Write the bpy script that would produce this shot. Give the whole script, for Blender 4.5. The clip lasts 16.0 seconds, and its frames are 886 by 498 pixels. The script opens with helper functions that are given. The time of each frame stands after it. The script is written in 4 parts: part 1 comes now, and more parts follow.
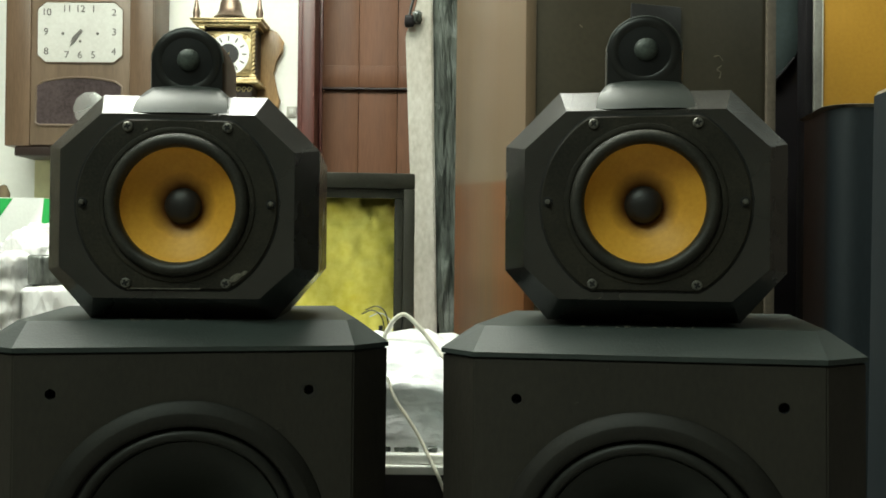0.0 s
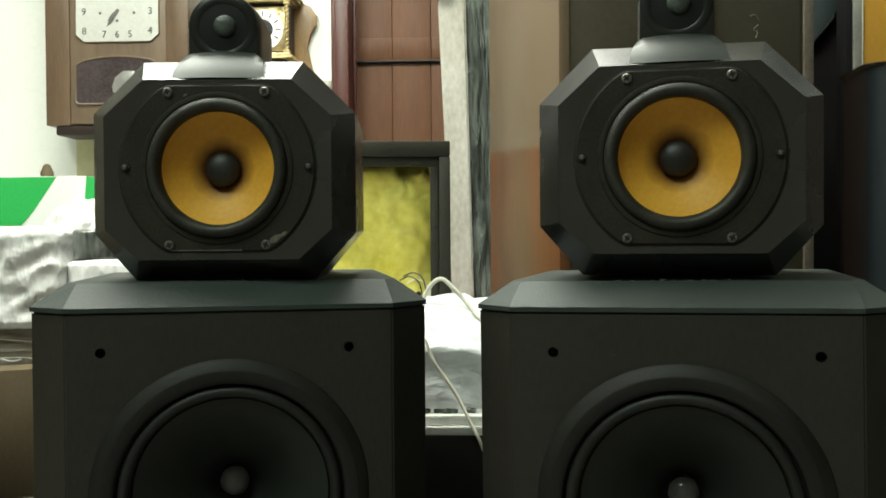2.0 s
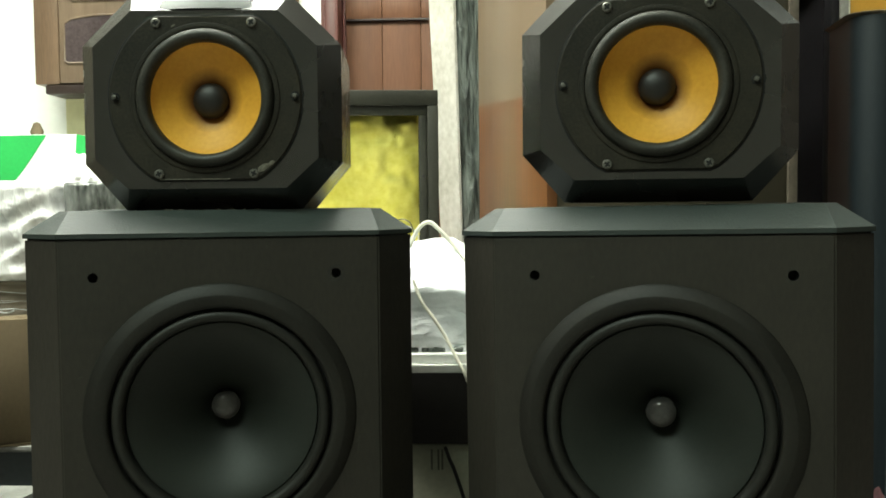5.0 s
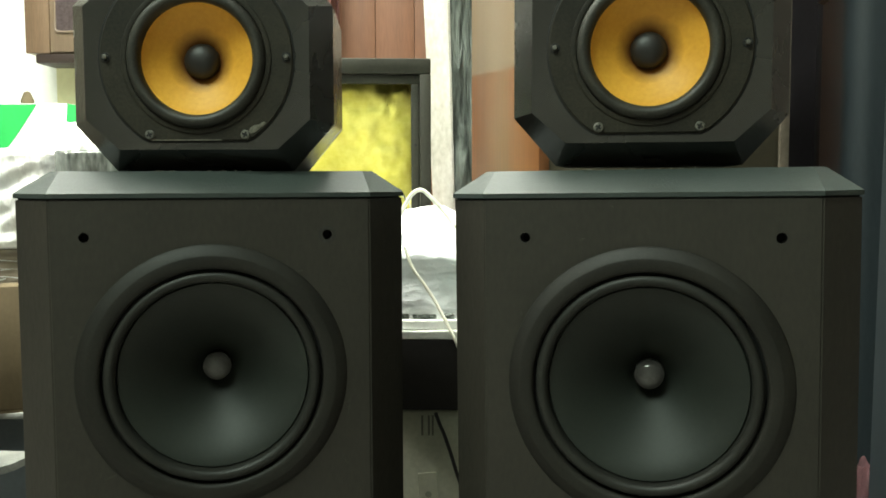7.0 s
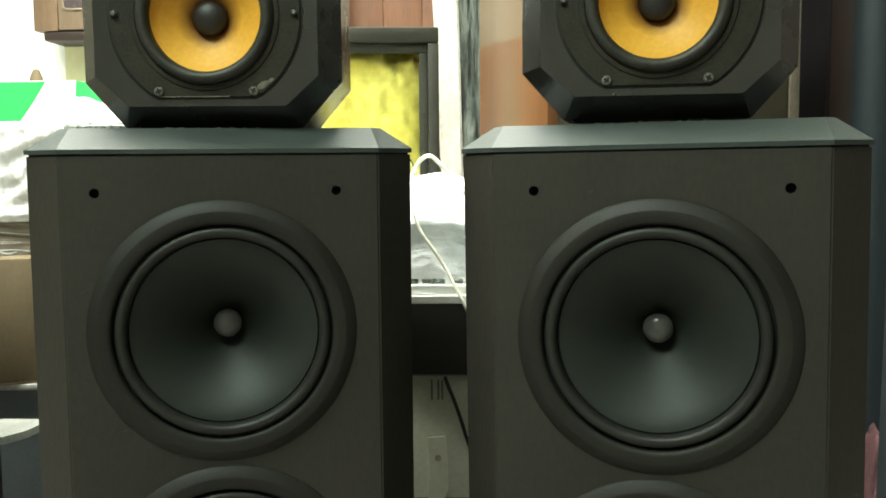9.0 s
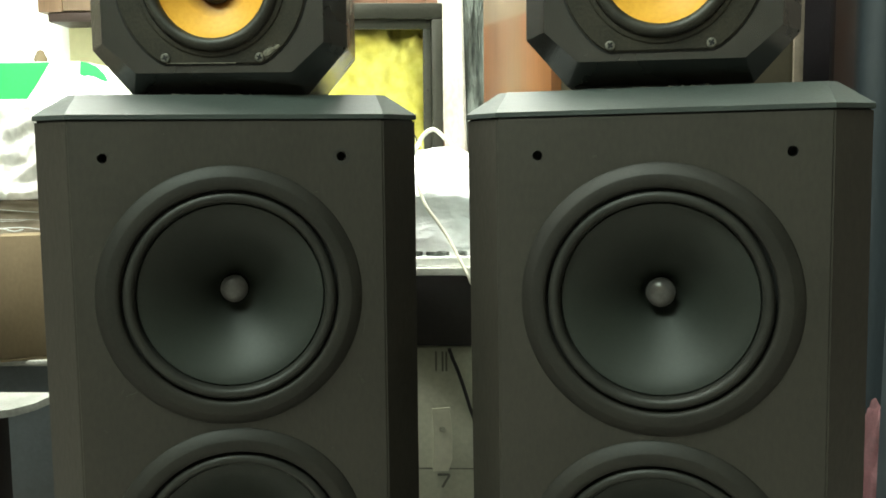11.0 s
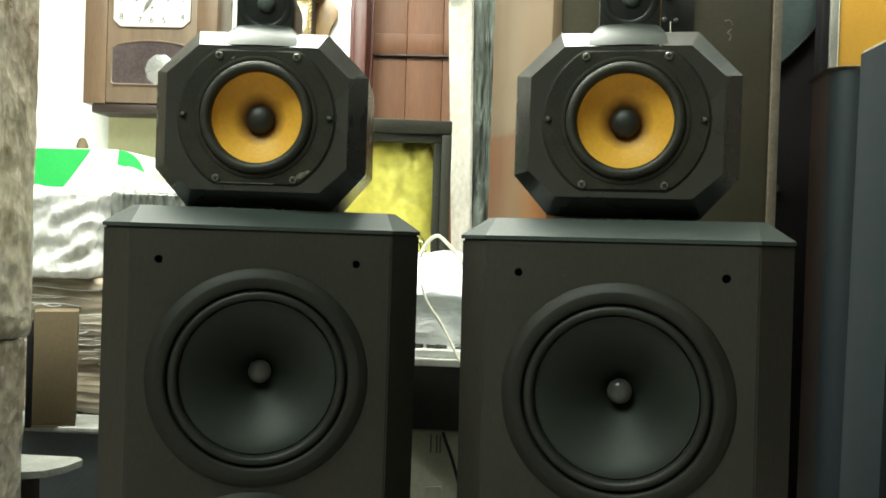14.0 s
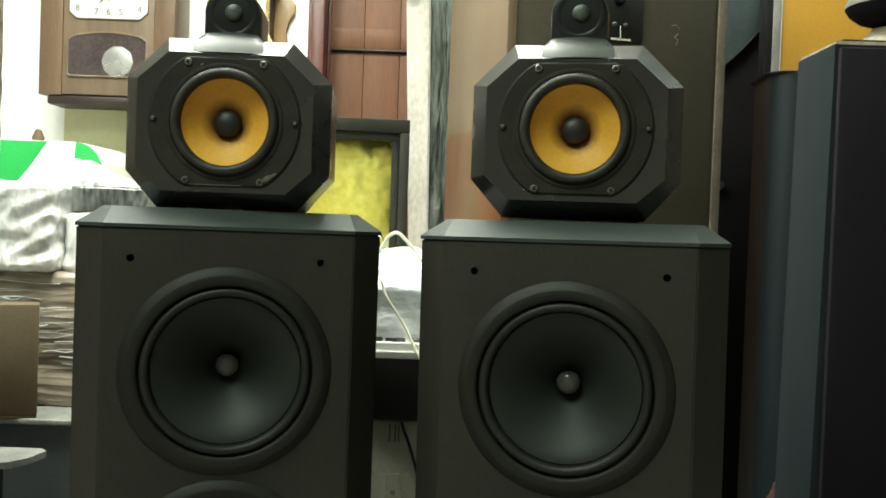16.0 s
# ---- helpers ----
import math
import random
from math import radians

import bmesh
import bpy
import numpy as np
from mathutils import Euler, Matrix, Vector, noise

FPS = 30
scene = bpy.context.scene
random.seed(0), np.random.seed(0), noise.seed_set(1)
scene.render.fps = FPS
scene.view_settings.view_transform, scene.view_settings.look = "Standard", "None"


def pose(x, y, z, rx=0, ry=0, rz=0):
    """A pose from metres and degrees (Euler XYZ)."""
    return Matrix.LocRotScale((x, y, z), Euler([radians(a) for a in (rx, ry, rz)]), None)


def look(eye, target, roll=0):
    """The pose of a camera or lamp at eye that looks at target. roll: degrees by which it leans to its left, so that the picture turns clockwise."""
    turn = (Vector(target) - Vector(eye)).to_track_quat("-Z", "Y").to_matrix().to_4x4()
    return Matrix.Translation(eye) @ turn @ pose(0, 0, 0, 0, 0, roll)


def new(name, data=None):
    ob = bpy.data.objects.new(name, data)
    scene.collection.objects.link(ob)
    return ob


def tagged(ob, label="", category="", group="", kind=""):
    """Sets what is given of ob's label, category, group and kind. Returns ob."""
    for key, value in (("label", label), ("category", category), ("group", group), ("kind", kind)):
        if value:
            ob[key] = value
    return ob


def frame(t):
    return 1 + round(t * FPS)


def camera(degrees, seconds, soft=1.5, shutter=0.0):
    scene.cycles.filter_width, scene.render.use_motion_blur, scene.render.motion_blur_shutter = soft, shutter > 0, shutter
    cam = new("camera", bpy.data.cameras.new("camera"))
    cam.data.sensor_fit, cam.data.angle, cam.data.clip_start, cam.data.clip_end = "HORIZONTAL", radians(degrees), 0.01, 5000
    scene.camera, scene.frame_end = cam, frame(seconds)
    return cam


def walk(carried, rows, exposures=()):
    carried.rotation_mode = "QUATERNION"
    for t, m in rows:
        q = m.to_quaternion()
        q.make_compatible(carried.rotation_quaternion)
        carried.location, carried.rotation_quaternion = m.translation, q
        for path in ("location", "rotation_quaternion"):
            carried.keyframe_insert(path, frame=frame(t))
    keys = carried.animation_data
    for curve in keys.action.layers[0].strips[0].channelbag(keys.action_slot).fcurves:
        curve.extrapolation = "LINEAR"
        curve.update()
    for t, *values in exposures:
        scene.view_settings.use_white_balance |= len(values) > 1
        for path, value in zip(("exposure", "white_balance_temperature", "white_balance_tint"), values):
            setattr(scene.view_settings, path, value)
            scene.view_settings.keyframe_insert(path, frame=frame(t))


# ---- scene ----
cam = camera(51.1, 16.0, soft=1.7)
PATH = [
    (0, (0.016, 0.012, 0.858), (-0.003, 2.012, 0.876), 0.6),
    (0.5, (0.013, 0.011, 0.856), (-0.033, 2.011, 0.861), 0.4),
    (1, (0.01, 0.01, 0.855), (-0.071, 2.009, 0.845), -0.1),
    (1.5, (0.01, 0.01, 0.849), (-0.089, 2.007, 0.83), -0.4),
    (2, (0.017, 0.002, 0.843), (-0.081, 1.999, 0.809), -0.4),
    (2.5, (0.02, 0.001, 0.836), (-0.06, 1.999, 0.774), -0.4),
    (3, (0.022, 0.001, 0.831), (-0.059, 1.998, 0.75), -0.5),
    (3.5, (0.023, -0.006, 0.827), (-0.069, 1.99, 0.741), -0.4),
    (4, (0.023, -0.012, 0.821), (-0.072, 1.984, 0.731), -0.4),
    (4.2, (0.023, -0.014, 0.816), (-0.068, 1.982, 0.728), -0.5),
    (6.5, (0.028, -0.018, 0.801), (-0.041, 1.976, 0.661), -0.3),
    (7, (0.026, -0.02, 0.795), (-0.041, 1.973, 0.647), -0.2),
    (7.5, (0.028, -0.026, 0.789), (-0.045, 1.967, 0.641), -0.4),
    (8, (0.026, -0.025, 0.781), (-0.057, 1.967, 0.622), -0.4),
    (8.5, (0.026, -0.022, 0.781), (-0.056, 1.969, 0.613), -0.5),
    (9, (0.026, -0.024, 0.77), (-0.06, 1.966, 0.589), -0.5),
    (9.5, (0.024, -0.025, 0.763), (-0.067, 1.964, 0.57), -0.6),
    (10, (0.026, -0.026, 0.754), (-0.073, 1.96, 0.547), -0.7),
    (10.2, (0.025, -0.027, 0.754), (-0.077, 1.959, 0.541), -0.7),
    (12.3, (0.032, -0.084, 0.747), (-0.044, 1.91, 0.61), -0.2),
    (12.5, (0.037, -0.099, 0.758), (-0.046, 1.896, 0.642), -0.3),
    (13, (0.044, -0.125, 0.775), (-0.04, 1.871, 0.688), -0.1),
    (13.5, (0.039, -0.16, 0.783), (-0.065, 1.836, 0.722), 1.1),
    (14, (0.047, -0.186, 0.78), (-0.072, 1.81, 0.755), 1.9),
    (14.5, (0.055, -0.213, 0.796), (-0.061, 1.784, 0.807), 2.0),
    (15, (0.062, -0.227, 0.793), (-0.007, 1.772, 0.775), 2.2),
    (15.5, (0.058, -0.238, 0.795), (0.025, 1.762, 0.769), 2.6),
    (16, (0.044, -0.24, 0.792), (0.023, 1.759, 0.747), 2.1),
]
EXPOSURES = [(0.0, -0.67), (0.5, -0.63), (1.5, -0.54), (2.5, -0.39), (4.0, -0.14), (6.5, 0.36), (8.0, 0.56), (9.0, 0.73), (10.0, 0.95), (12.5, 0.97), (13.0, 0.84), (13.5, 0.61), (14.5, 0.13), (15.0, 0.07), (16.0, 0.11)]
walk(cam, [(t, look(eye, target, roll)) for t, eye, target, roll in PATH], EXPOSURES)

# ---- world and lamps ----
world = bpy.data.worlds.new("world")
scene.world = world
world.use_nodes = True
world.node_tree.nodes["Background"].inputs[0].default_value = (0.75, 0.85, 0.80, 1)
world.node_tree.nodes["Background"].inputs[1].default_value = 0.05


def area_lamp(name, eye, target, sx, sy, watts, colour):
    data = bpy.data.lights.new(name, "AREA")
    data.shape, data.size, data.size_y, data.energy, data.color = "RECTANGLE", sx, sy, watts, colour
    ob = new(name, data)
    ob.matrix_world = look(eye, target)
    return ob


# unseen ceiling lamps, added near the clock wall, above the viewer, by the side wall
area_lamp("unseen_lamp_wall", (-0.68, 1.28, 2.60), (-0.70, 1.34, 0), 1.74, 0.80, 117, (0.96, 1.0, 0.88))
area_lamp("unseen_lamp_wall_up", (-0.66, 1.28, 2.62), (-0.66, 1.29, 3.0), 1.6, 0.12, 40, (0.96, 1.0, 0.88))
area_lamp("unseen_lamp_room", (-0.88, -0.35, 2.6), (-0.70, -0.10, 0.6), 1.2, 0.60, 47, (0.82, 1.0, 0.84))
area_lamp("unseen_lamp_side", (1.82, 1.32, 2.50), (1.3, 1.25, 1.6), 0.12, 0.9, 11, (0.88, 1.0, 0.86))


# ---- materials ----
def material(name, colour, rough=0.5, metal=0.0, vary=0.25, scale=8.0, grain=120.0, bump=0.15, bump_scale=None,
             stretch=(1, 1, 1), coat=0.0, second=None, spec=0.5, rough_vary=0.12, crumple=0.0, lean=0.0):
    """Base colour broken up by a broad and a fine noise, uneven gloss and fine relief."""
    m = bpy.data.materials.new(name)
    m.use_nodes = True
    nt = m.node_tree
    n, l = nt.nodes, nt.links
    p = n["Principled BSDF"]
    tc = n.new("ShaderNodeTexCoord")
    mp = n.new("ShaderNodeMapping")
    mp.inputs["Scale"].default_value = stretch
    mp.inputs["Rotation"].default_value = (0, radians(lean), 0)
    l.new(tc.outputs["Object"], mp.inputs["Vector"])
    broad = n.new("ShaderNodeTexNoise")
    broad.inputs["Scale"].default_value, broad.inputs["Detail"].default_value = scale, 5
    fine = n.new("ShaderNodeTexNoise")
    fine.inputs["Scale"].default_value, fine.inputs["Detail"].default_value = grain, 3
    for t in (broad, fine):
        l.new(mp.outputs[0], t.inputs["Vector"])
    add = n.new("ShaderNodeMath")
    add.operation = "MULTIPLY_ADD"
    add.inputs[1].default_value = 0.6
    l.new(broad.outputs[0], add.inputs[0])
    half = n.new("ShaderNodeMath")
    half.operation = "MULTIPLY"
    half.inputs[1].default_value = 0.4
    l.new(fine.outputs[0], half.inputs[0])
    l.new(half.outputs[0], add.inputs[2])
    ramp = n.new("ShaderNodeValToRGB")
    a = [c * (1 - vary) for c in colour]
    b = list(second) if second else [min(1, c * (1 + vary)) for c in colour]
    ramp.color_ramp.elements[0].position, ramp.color_ramp.elements[1].position = 0.35, 0.65
    ramp.color_ramp.elements[0].color, ramp.color_ramp.elements[1].color = (*a, 1), (*b, 1)
    l.new(add.outputs[0], ramp.inputs[0])
    l.new(ramp.outputs[0], p.inputs["Base Color"])
    rr = n.new("ShaderNodeMapRange")
    rr.inputs["To Min"].default_value, rr.inputs["To Max"].default_value = max(0.03, rough - rough_vary), min(1, rough + rough_vary)
    l.new(broad.outputs[0], rr.inputs["Value"])
    l.new(rr.outputs[0], p.inputs["Roughness"])
    p.inputs["Metallic"].default_value = metal
    p.inputs["Coat Weight"].default_value = coat
    p.inputs["Specular IOR Level"].default_value = spec
    bp = n.new("ShaderNodeBump")
    bp.inputs["Strength"].default_value, bp.inputs["Distance"].default_value = bump, 0.002
    if bump_scale:
        bt = n.new("ShaderNodeTexNoise")
        bt.inputs["Scale"].default_value, bt.inputs["Detail"].default_value = bump_scale, 4
        l.new(mp.outputs[0], bt.inputs["Vector"])
        l.new(bt.outputs[0], bp.inputs["Height"])
    else:
        l.new(fine.outputs[0], bp.inputs["Height"])
    l.new(bp.outputs[0], p.inputs["Normal"])
    if crumple:
        # creased film: warped cells at two sizes
        warp = n.new("ShaderNodeVectorMath")
        warp.operation = "MULTIPLY_ADD"
        warp.inputs[1].default_value = (0.06, 0.06, 0.06)
        l.new(broad.outputs["Color"], warp.inputs[0])
        l.new(mp.outputs[0], warp.inputs[2])
        cells = []
        for k in (1.0, 2.7):
            v = n.new("ShaderNodeTexVoronoi")
            v.inputs["Scale"].default_value = crumple * k
            l.new(warp.outputs[0], v.inputs["Vector"])
            cells.append(v)
        sm = n.new("ShaderNodeMath")
        sm.operation = "MULTIPLY_ADD"
        sm.inputs[1].default_value = 0.4
        l.new(cells[1].outputs["Distance"], sm.inputs[0])
        l.new(cells[0].outputs["Distance"], sm.inputs[2])
        l.new(sm.outputs[0], bp.inputs["Height"])
        bp.inputs["Distance"].default_value = 0.35 / crumple
    return m


M_VINYL = material("black_ash_vinyl", (0.0205, 0.0182, 0.0136), 0.52, vary=0.34, scale=6, grain=260, bump=0.14, stretch=(1, 1, 0.45), spec=0.45, second=(0.0275, 0.0240, 0.0180))
M_CAP = material("black_textured_lacquer", (0.0225, 0.031, 0.028), 0.60, vary=0.22, scale=14, grain=420, bump=0.16, spec=0.5, rough_vary=0.06)
M_HEAD = material("black_satin_moulding", (0.0095, 0.0090, 0.0080), 0.26, vary=0.3, scale=16, grain=300, bump=0.06, spec=0.9, rough_vary=0.08, second=(0.0155, 0.0142, 0.0120))
M_PLATE = material("dusty_black_plastic", (0.013, 0.0118, 0.0090), 0.62, vary=0.4, scale=16, grain=420, bump=0.2, spec=0.25, second=(0.031, 0.0265, 0.0175))
M_TRIM = material("black_driver_trim", (0.0115, 0.0105, 0.0082), 0.60, vary=0.25, scale=14, grain=350, bump=0.10, spec=0.32, second=(0.0165, 0.0150, 0.0115))
M_RUBBER = material("black_rubber", (0.0165, 0.0163, 0.0138), 0.52, vary=0.2, scale=30, grain=300, bump=0.06, spec=0.32)
M_DUSTRUBBER = material("dusty_rubber", (0.017, 0.0165, 0.013), 0.52, vary=0.3, scale=35, grain=500, bump=0.12, spec=0.4, second=(0.040, 0.037, 0.028))
M_CONE = material("black_paper_cone", (0.0150, 0.0182, 0.0148), 0.54, vary=0.15, scale=10, grain=260, bump=0.05, spec=0.34, rough_vary=0.05)
M_DOME = material("dark_gloss_dome", (0.060, 0.056, 0.054), 0.14, vary=0.3, scale=60, grain=300, bump=0.05, rough_vary=0.06)
M_CAPDOME = material("black_soft_dustcap", (0.013, 0.011, 0.010), 0.5, vary=0.25, scale=40, grain=500, bump=0.06)
M_KEVLAR = material("yellow_woven_cone", (0.70, 0.330, 0.036), 0.50, vary=0.08, scale=10, grain=260, bump=0.08, spec=0.3, second=(0.76, 0.39, 0.048))
M_SADDLE = material("grey_satin_lacquer", (0.036, 0.042, 0.038), 0.42, vary=0.12, scale=20, grain=400, bump=0.04, rough_vary=0.06)
M_TWEETER = material("black_gloss_pod", (0.010, 0.010, 0.0095), 0.34, vary=0.2, scale=20, grain=300, bump=0.04, spec=0.4)
M_MESH = material("black_grille_mesh", (0.006, 0.006, 0.006), 0.6, vary=0.3, scale=60, grain=900, bump=0.12, spec=0.25)
M_TDOME = material("metal_dome", (0.055, 0.066, 0.058), 0.5, metal=0.2, vary=0.4, scale=120, grain=500, bump=0.2)
M_SCREW = material("zinc_screw", (0.17, 0.165, 0.145), 0.45, metal=0.7, vary=0.3, scale=200, grain=900, bump=0.1)
M_VOID = material("dark_hole", (0.006, 0.006, 0.006), 0.8, vary=0.2, bump=0.05)
M_WEARRING = material("faint_wear_ring", (0.020, 0.019, 0.016), 0.7, vary=0.5, scale=120, grain=500)
M_DUSTRING = material("grey_wear_ring", (0.030, 0.028, 0.022), 0.7, vary=0.5, scale=120, grain=500)
M_SCUFF = material("dried_glue_scuff", (0.12, 0.11, 0.085), 0.75, vary=0.5, scale=150, grain=600)
M_WALL = material("white_wall_paint", (0.80, 0.81, 0.76), 0.6, vary=0.04, scale=1.5, grain=60, bump=0.1, spec=0.3)
M_WALLBAND = material("wall_tone_and_shade", (0.62, 0.60, 0.36), 0.55, vary=0.06, scale=2.0, grain=60, bump=0.1, spec=0.3)
M_PLAIN = material("room_wall_paint", (0.42, 0.41, 0.36), 0.7, vary=0.08, scale=1.5, grain=50)
M_DARKWALL = material("dark_unseen_wall", (0.10, 0.085, 0.07), 0.6, vary=0.4, scale=2.5, grain=40)
M_CEIL = material("ceiling_paint", (0.78, 0.78, 0.74), 0.7, vary=0.04, scale=1.5, grain=50)
M_FLOOR = material("grey_floor_tile", (0.20, 0.19, 0.17), 0.4, vary=0.2, scale=3, grain=80)
M_DOOR = material("red_brown_door_wood", (0.135, 0.060, 0.031), 0.52, vary=0.24, scale=5, grain=60, bump=0.06, stretch=(3, 3, 0.3), spec=0.25)
M_DOORFRAME = material("dark_mahogany_frame", (0.085, 0.026, 0.020), 0.32, vary=0.3, scale=6, grain=60, bump=0.12, stretch=(4, 4, 0.35))
M_CLOCKWOOD = material("walnut_clock_case", (0.122, 0.078, 0.047), 0.38, vary=0.22, scale=5, grain=55, bump=0.10, stretch=(5, 5, 0.5))
M_CLOCKPANEL = material("walnut_panel_figure", (0.150, 0.108, 0.073), 0.36, vary=0.18, scale=5, grain=50, bump=0.08, stretch=(5, 5, 0.5))
M_CLOCKDARK = material("dark_clock_base", (0.020, 0.011, 0.008), 0.5, vary=0.3)
M_DIAL = material("silvered_dial", (0.50, 0.50, 0.46), 0.35, vary=0.06, scale=7, grain=120, bump=0.05, second=(0.56, 0.57, 0.53))
M_INK = material("dark_numeral_ink", (0.11, 0.105, 0.095), 0.6, vary=0.2)
M_DARKGLASS = material("dark_clock_glass", (0.062, 0.048, 0.048), 0.10, vary=0.4, scale=7, bump=0.02, rough_vary=0.04)
M_SILVER = material("polished_pendulum", (0.80, 0.80, 0.78), 0.26, metal=0.85, vary=0.06, bump=0.03)
M_BRASS = material("aged_brass", (0.52, 0.41, 0.21), 0.36, metal=0.6, vary=0.4, scale=40, grain=250, bump=0.2)
M_COPPER = material("bronze_bell", (0.27, 0.20, 0.15), 0.40, metal=0.8, vary=0.25, scale=20)
M_ORNWOOD = material("honey_wood_board", (0.30, 0.18, 0.075), 0.40, vary=0.3, scale=8, grain=60, stretch=(3, 3, 0.6))
M_FRAME = material("black_brown_frame", (0.030, 0.029, 0.021), 0.55, vary=0.25, scale=10, grain=200, bump=0.12, spec=0.3)
M_FOAM = material("yellow_fibre_wadding", (0.76, 0.65, 0.10), 0.9, vary=0.10, scale=7, grain=90, bump=0.5, bump_scale=30, second=(0.86, 0.78, 0.22), spec=0.1)
M_SLAB = material("dusty_white_foam_wrap", (0.50, 0.465, 0.39), 0.42, vary=0.26, scale=9, grain=90, bump=0.25, bump_scale=20, stretch=(1.3, 1, 0.7), second=(0.64, 0.62, 0.57), coat=0.2)
M_DARKFILM = material("dark_stretch_film", (0.030, 0.037, 0.033), 0.18, vary=0.6, scale=24, grain=90, bump=0.9, stretch=(1.5, 1.5, 0.22), second=(0.16, 0.18, 0.16), coat=0.6, crumple=26)
M_BACKPANEL = material("faded_olive_brown_panel", (0.050, 0.042, 0.026), 0.46, vary=0.16, scale=4, grain=120, bump=0.1, spec=0.4)
M_EDGE = material("pale_worn_edge", (0.13, 0.105, 0.08), 0.5, vary=0.3, scale=20)
M_TERMINAL = material("black_terminal_plate", (0.010, 0.010, 0.010), 0.5, vary=0.2)
M_CHALK = material("chalk_mark", (0.20, 0.18, 0.13), 0.8, vary=0.3)
M_BOARD = material("white_melamine_board", (0.80, 0.81, 0.77), 0.45, vary=0.08, scale=9, grain=120)
M_DARKWOOD = material("black_brown_underframe", (0.012, 0.009, 0.008), 0.6, vary=0.3)
M_BAG = material("white_plastic_bag", (0.76, 0.78, 0.79), 0.26, vary=0.05, scale=14, bump=0.34, stretch=(1, 1, 1.6), coat=0.3, crumple=14)
M_FILMWHITE = material("white_crumpled_film", (0.84, 0.86, 0.85), 0.20, vary=0.10, scale=6, grain=60, bump=0.45, stretch=(1.8, 1.2, 0.8), second=(0.92, 0.93, 0.92), coat=0.4, crumple=10, lean=52)
# pale streaks put the film's shine into the brown colour
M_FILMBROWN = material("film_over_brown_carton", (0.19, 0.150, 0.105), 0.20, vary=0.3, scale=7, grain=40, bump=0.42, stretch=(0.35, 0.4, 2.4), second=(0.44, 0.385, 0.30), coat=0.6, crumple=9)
M_FILMGREY = material("film_shine_and_edge", (0.66, 0.68, 0.67), 0.30, vary=0.25, scale=14, grain=60, bump=0.3, stretch=(2.5, 1, 0.6), second=(0.74, 0.77, 0.75), coat=0.2, crumple=9, lean=38)
M_FILMBLACK = material("film_over_black_box", (0.030, 0.037, 0.033), 0.18, vary=0.5, scale=9, grain=60, bump=0.5, stretch=(1.9, 1, 0.55), second=(0.24, 0.26, 0.24), coat=0.6, crumple=9, lean=-38)
M_PILLARFILM = material("cloudy_film_over_brown", (0.185, 0.155, 0.105), 0.26, vary=0.38, scale=9, grain=45, bump=0.40, stretch=(1.2, 1.2, 1.0), second=(0.42, 0.39, 0.32), coat=0.4, crumple=18, lean=35)
M_CARTON = material("brown_cardboard", (0.125, 0.097, 0.058), 0.8, vary=0.12, scale=9, grain=160, bump=0.1, stretch=(1, 1, 0.6), spec=0.2)
M_GREEN = material("green_print", (0.025, 0.40, 0.085), 0.45, vary=0.08, scale=6)
M_WHITEPRINT = material("white_print", (0.78, 0.80, 0.77), 0.45, vary=0.05, scale=6)
M_CABLE = material("cream_cable", (0.60, 0.58, 0.49), 0.45, vary=0.12, scale=60)
M_BLACKCABLE = material("black_cable", (0.012, 0.012, 0.012), 0.45, vary=0.2)
M_GREYBOX = material("grey_green_carton", (0.46, 0.47, 0.37), 0.75, vary=0.14, scale=9, grain=140, spec=0.2)
M_TAPE = material("cream_paper_tape", (0.80, 0.80, 0.66), 0.6, vary=0.10, scale=20)
M_MARK = material("black_marker", (0.17, 0.17, 0.14), 0.7, vary=0.3)
M_TOWERBLUE = material("blue_grey_lacquer", (0.0165, 0.0225, 0.0260), 0.48, vary=0.2, scale=5, grain=180, bump=0.05, stretch=(1, 1, 0.2), spec=0.30)
M_TOWERDARK = material("dark_front_and_pod", (0.0115, 0.0092, 0.0130), 0.85, vary=0.2, grain=500, bump=0.3, spec=0.12)
M_PODGREY = material("grey_pod_lit_top", (0.20, 0.19, 0.17), 0.4, vary=0.2, scale=20)
M_TOWERTOP = material("worn_top_edge", (0.20, 0.165, 0.115), 0.5, vary=0.5, scale=40)
M_ORANGE = material("orange_yellow_board", (0.40, 0.200, 0.014), 0.48, vary=0.08, scale=3, grain=120, bump=0.05, second=(0.44, 0.232, 0.019))
M_BLUECLOTH = material("slate_blue_cover", (0.042, 0.060, 0.060), 0.5, vary=0.25, scale=4, grain=90, bump=0.2)
M_BLACK = material("black_cabinet", (0.008, 0.007, 0.0085), 0.55, vary=0.3, spec=0.2)
M_PALETRIM = material("pale_metal_trim", (0.36, 0.36, 0.32), 0.35, metal=0.4, vary=0.2)
M_RED = material("red_cloth", (0.070, 0.026, 0.030), 0.8, vary=0.3, scale=30, grain=200, bump=0.4)
M_SKYBLUEDARK = material("dark_device_shell", (0.045, 0.055, 0.058), 0.45, vary=0.2)
M_WORNWHITE = material("chipped_white_board", (0.20, 0.205, 0.19), 0.55, vary=0.3, scale=25, grain=160)


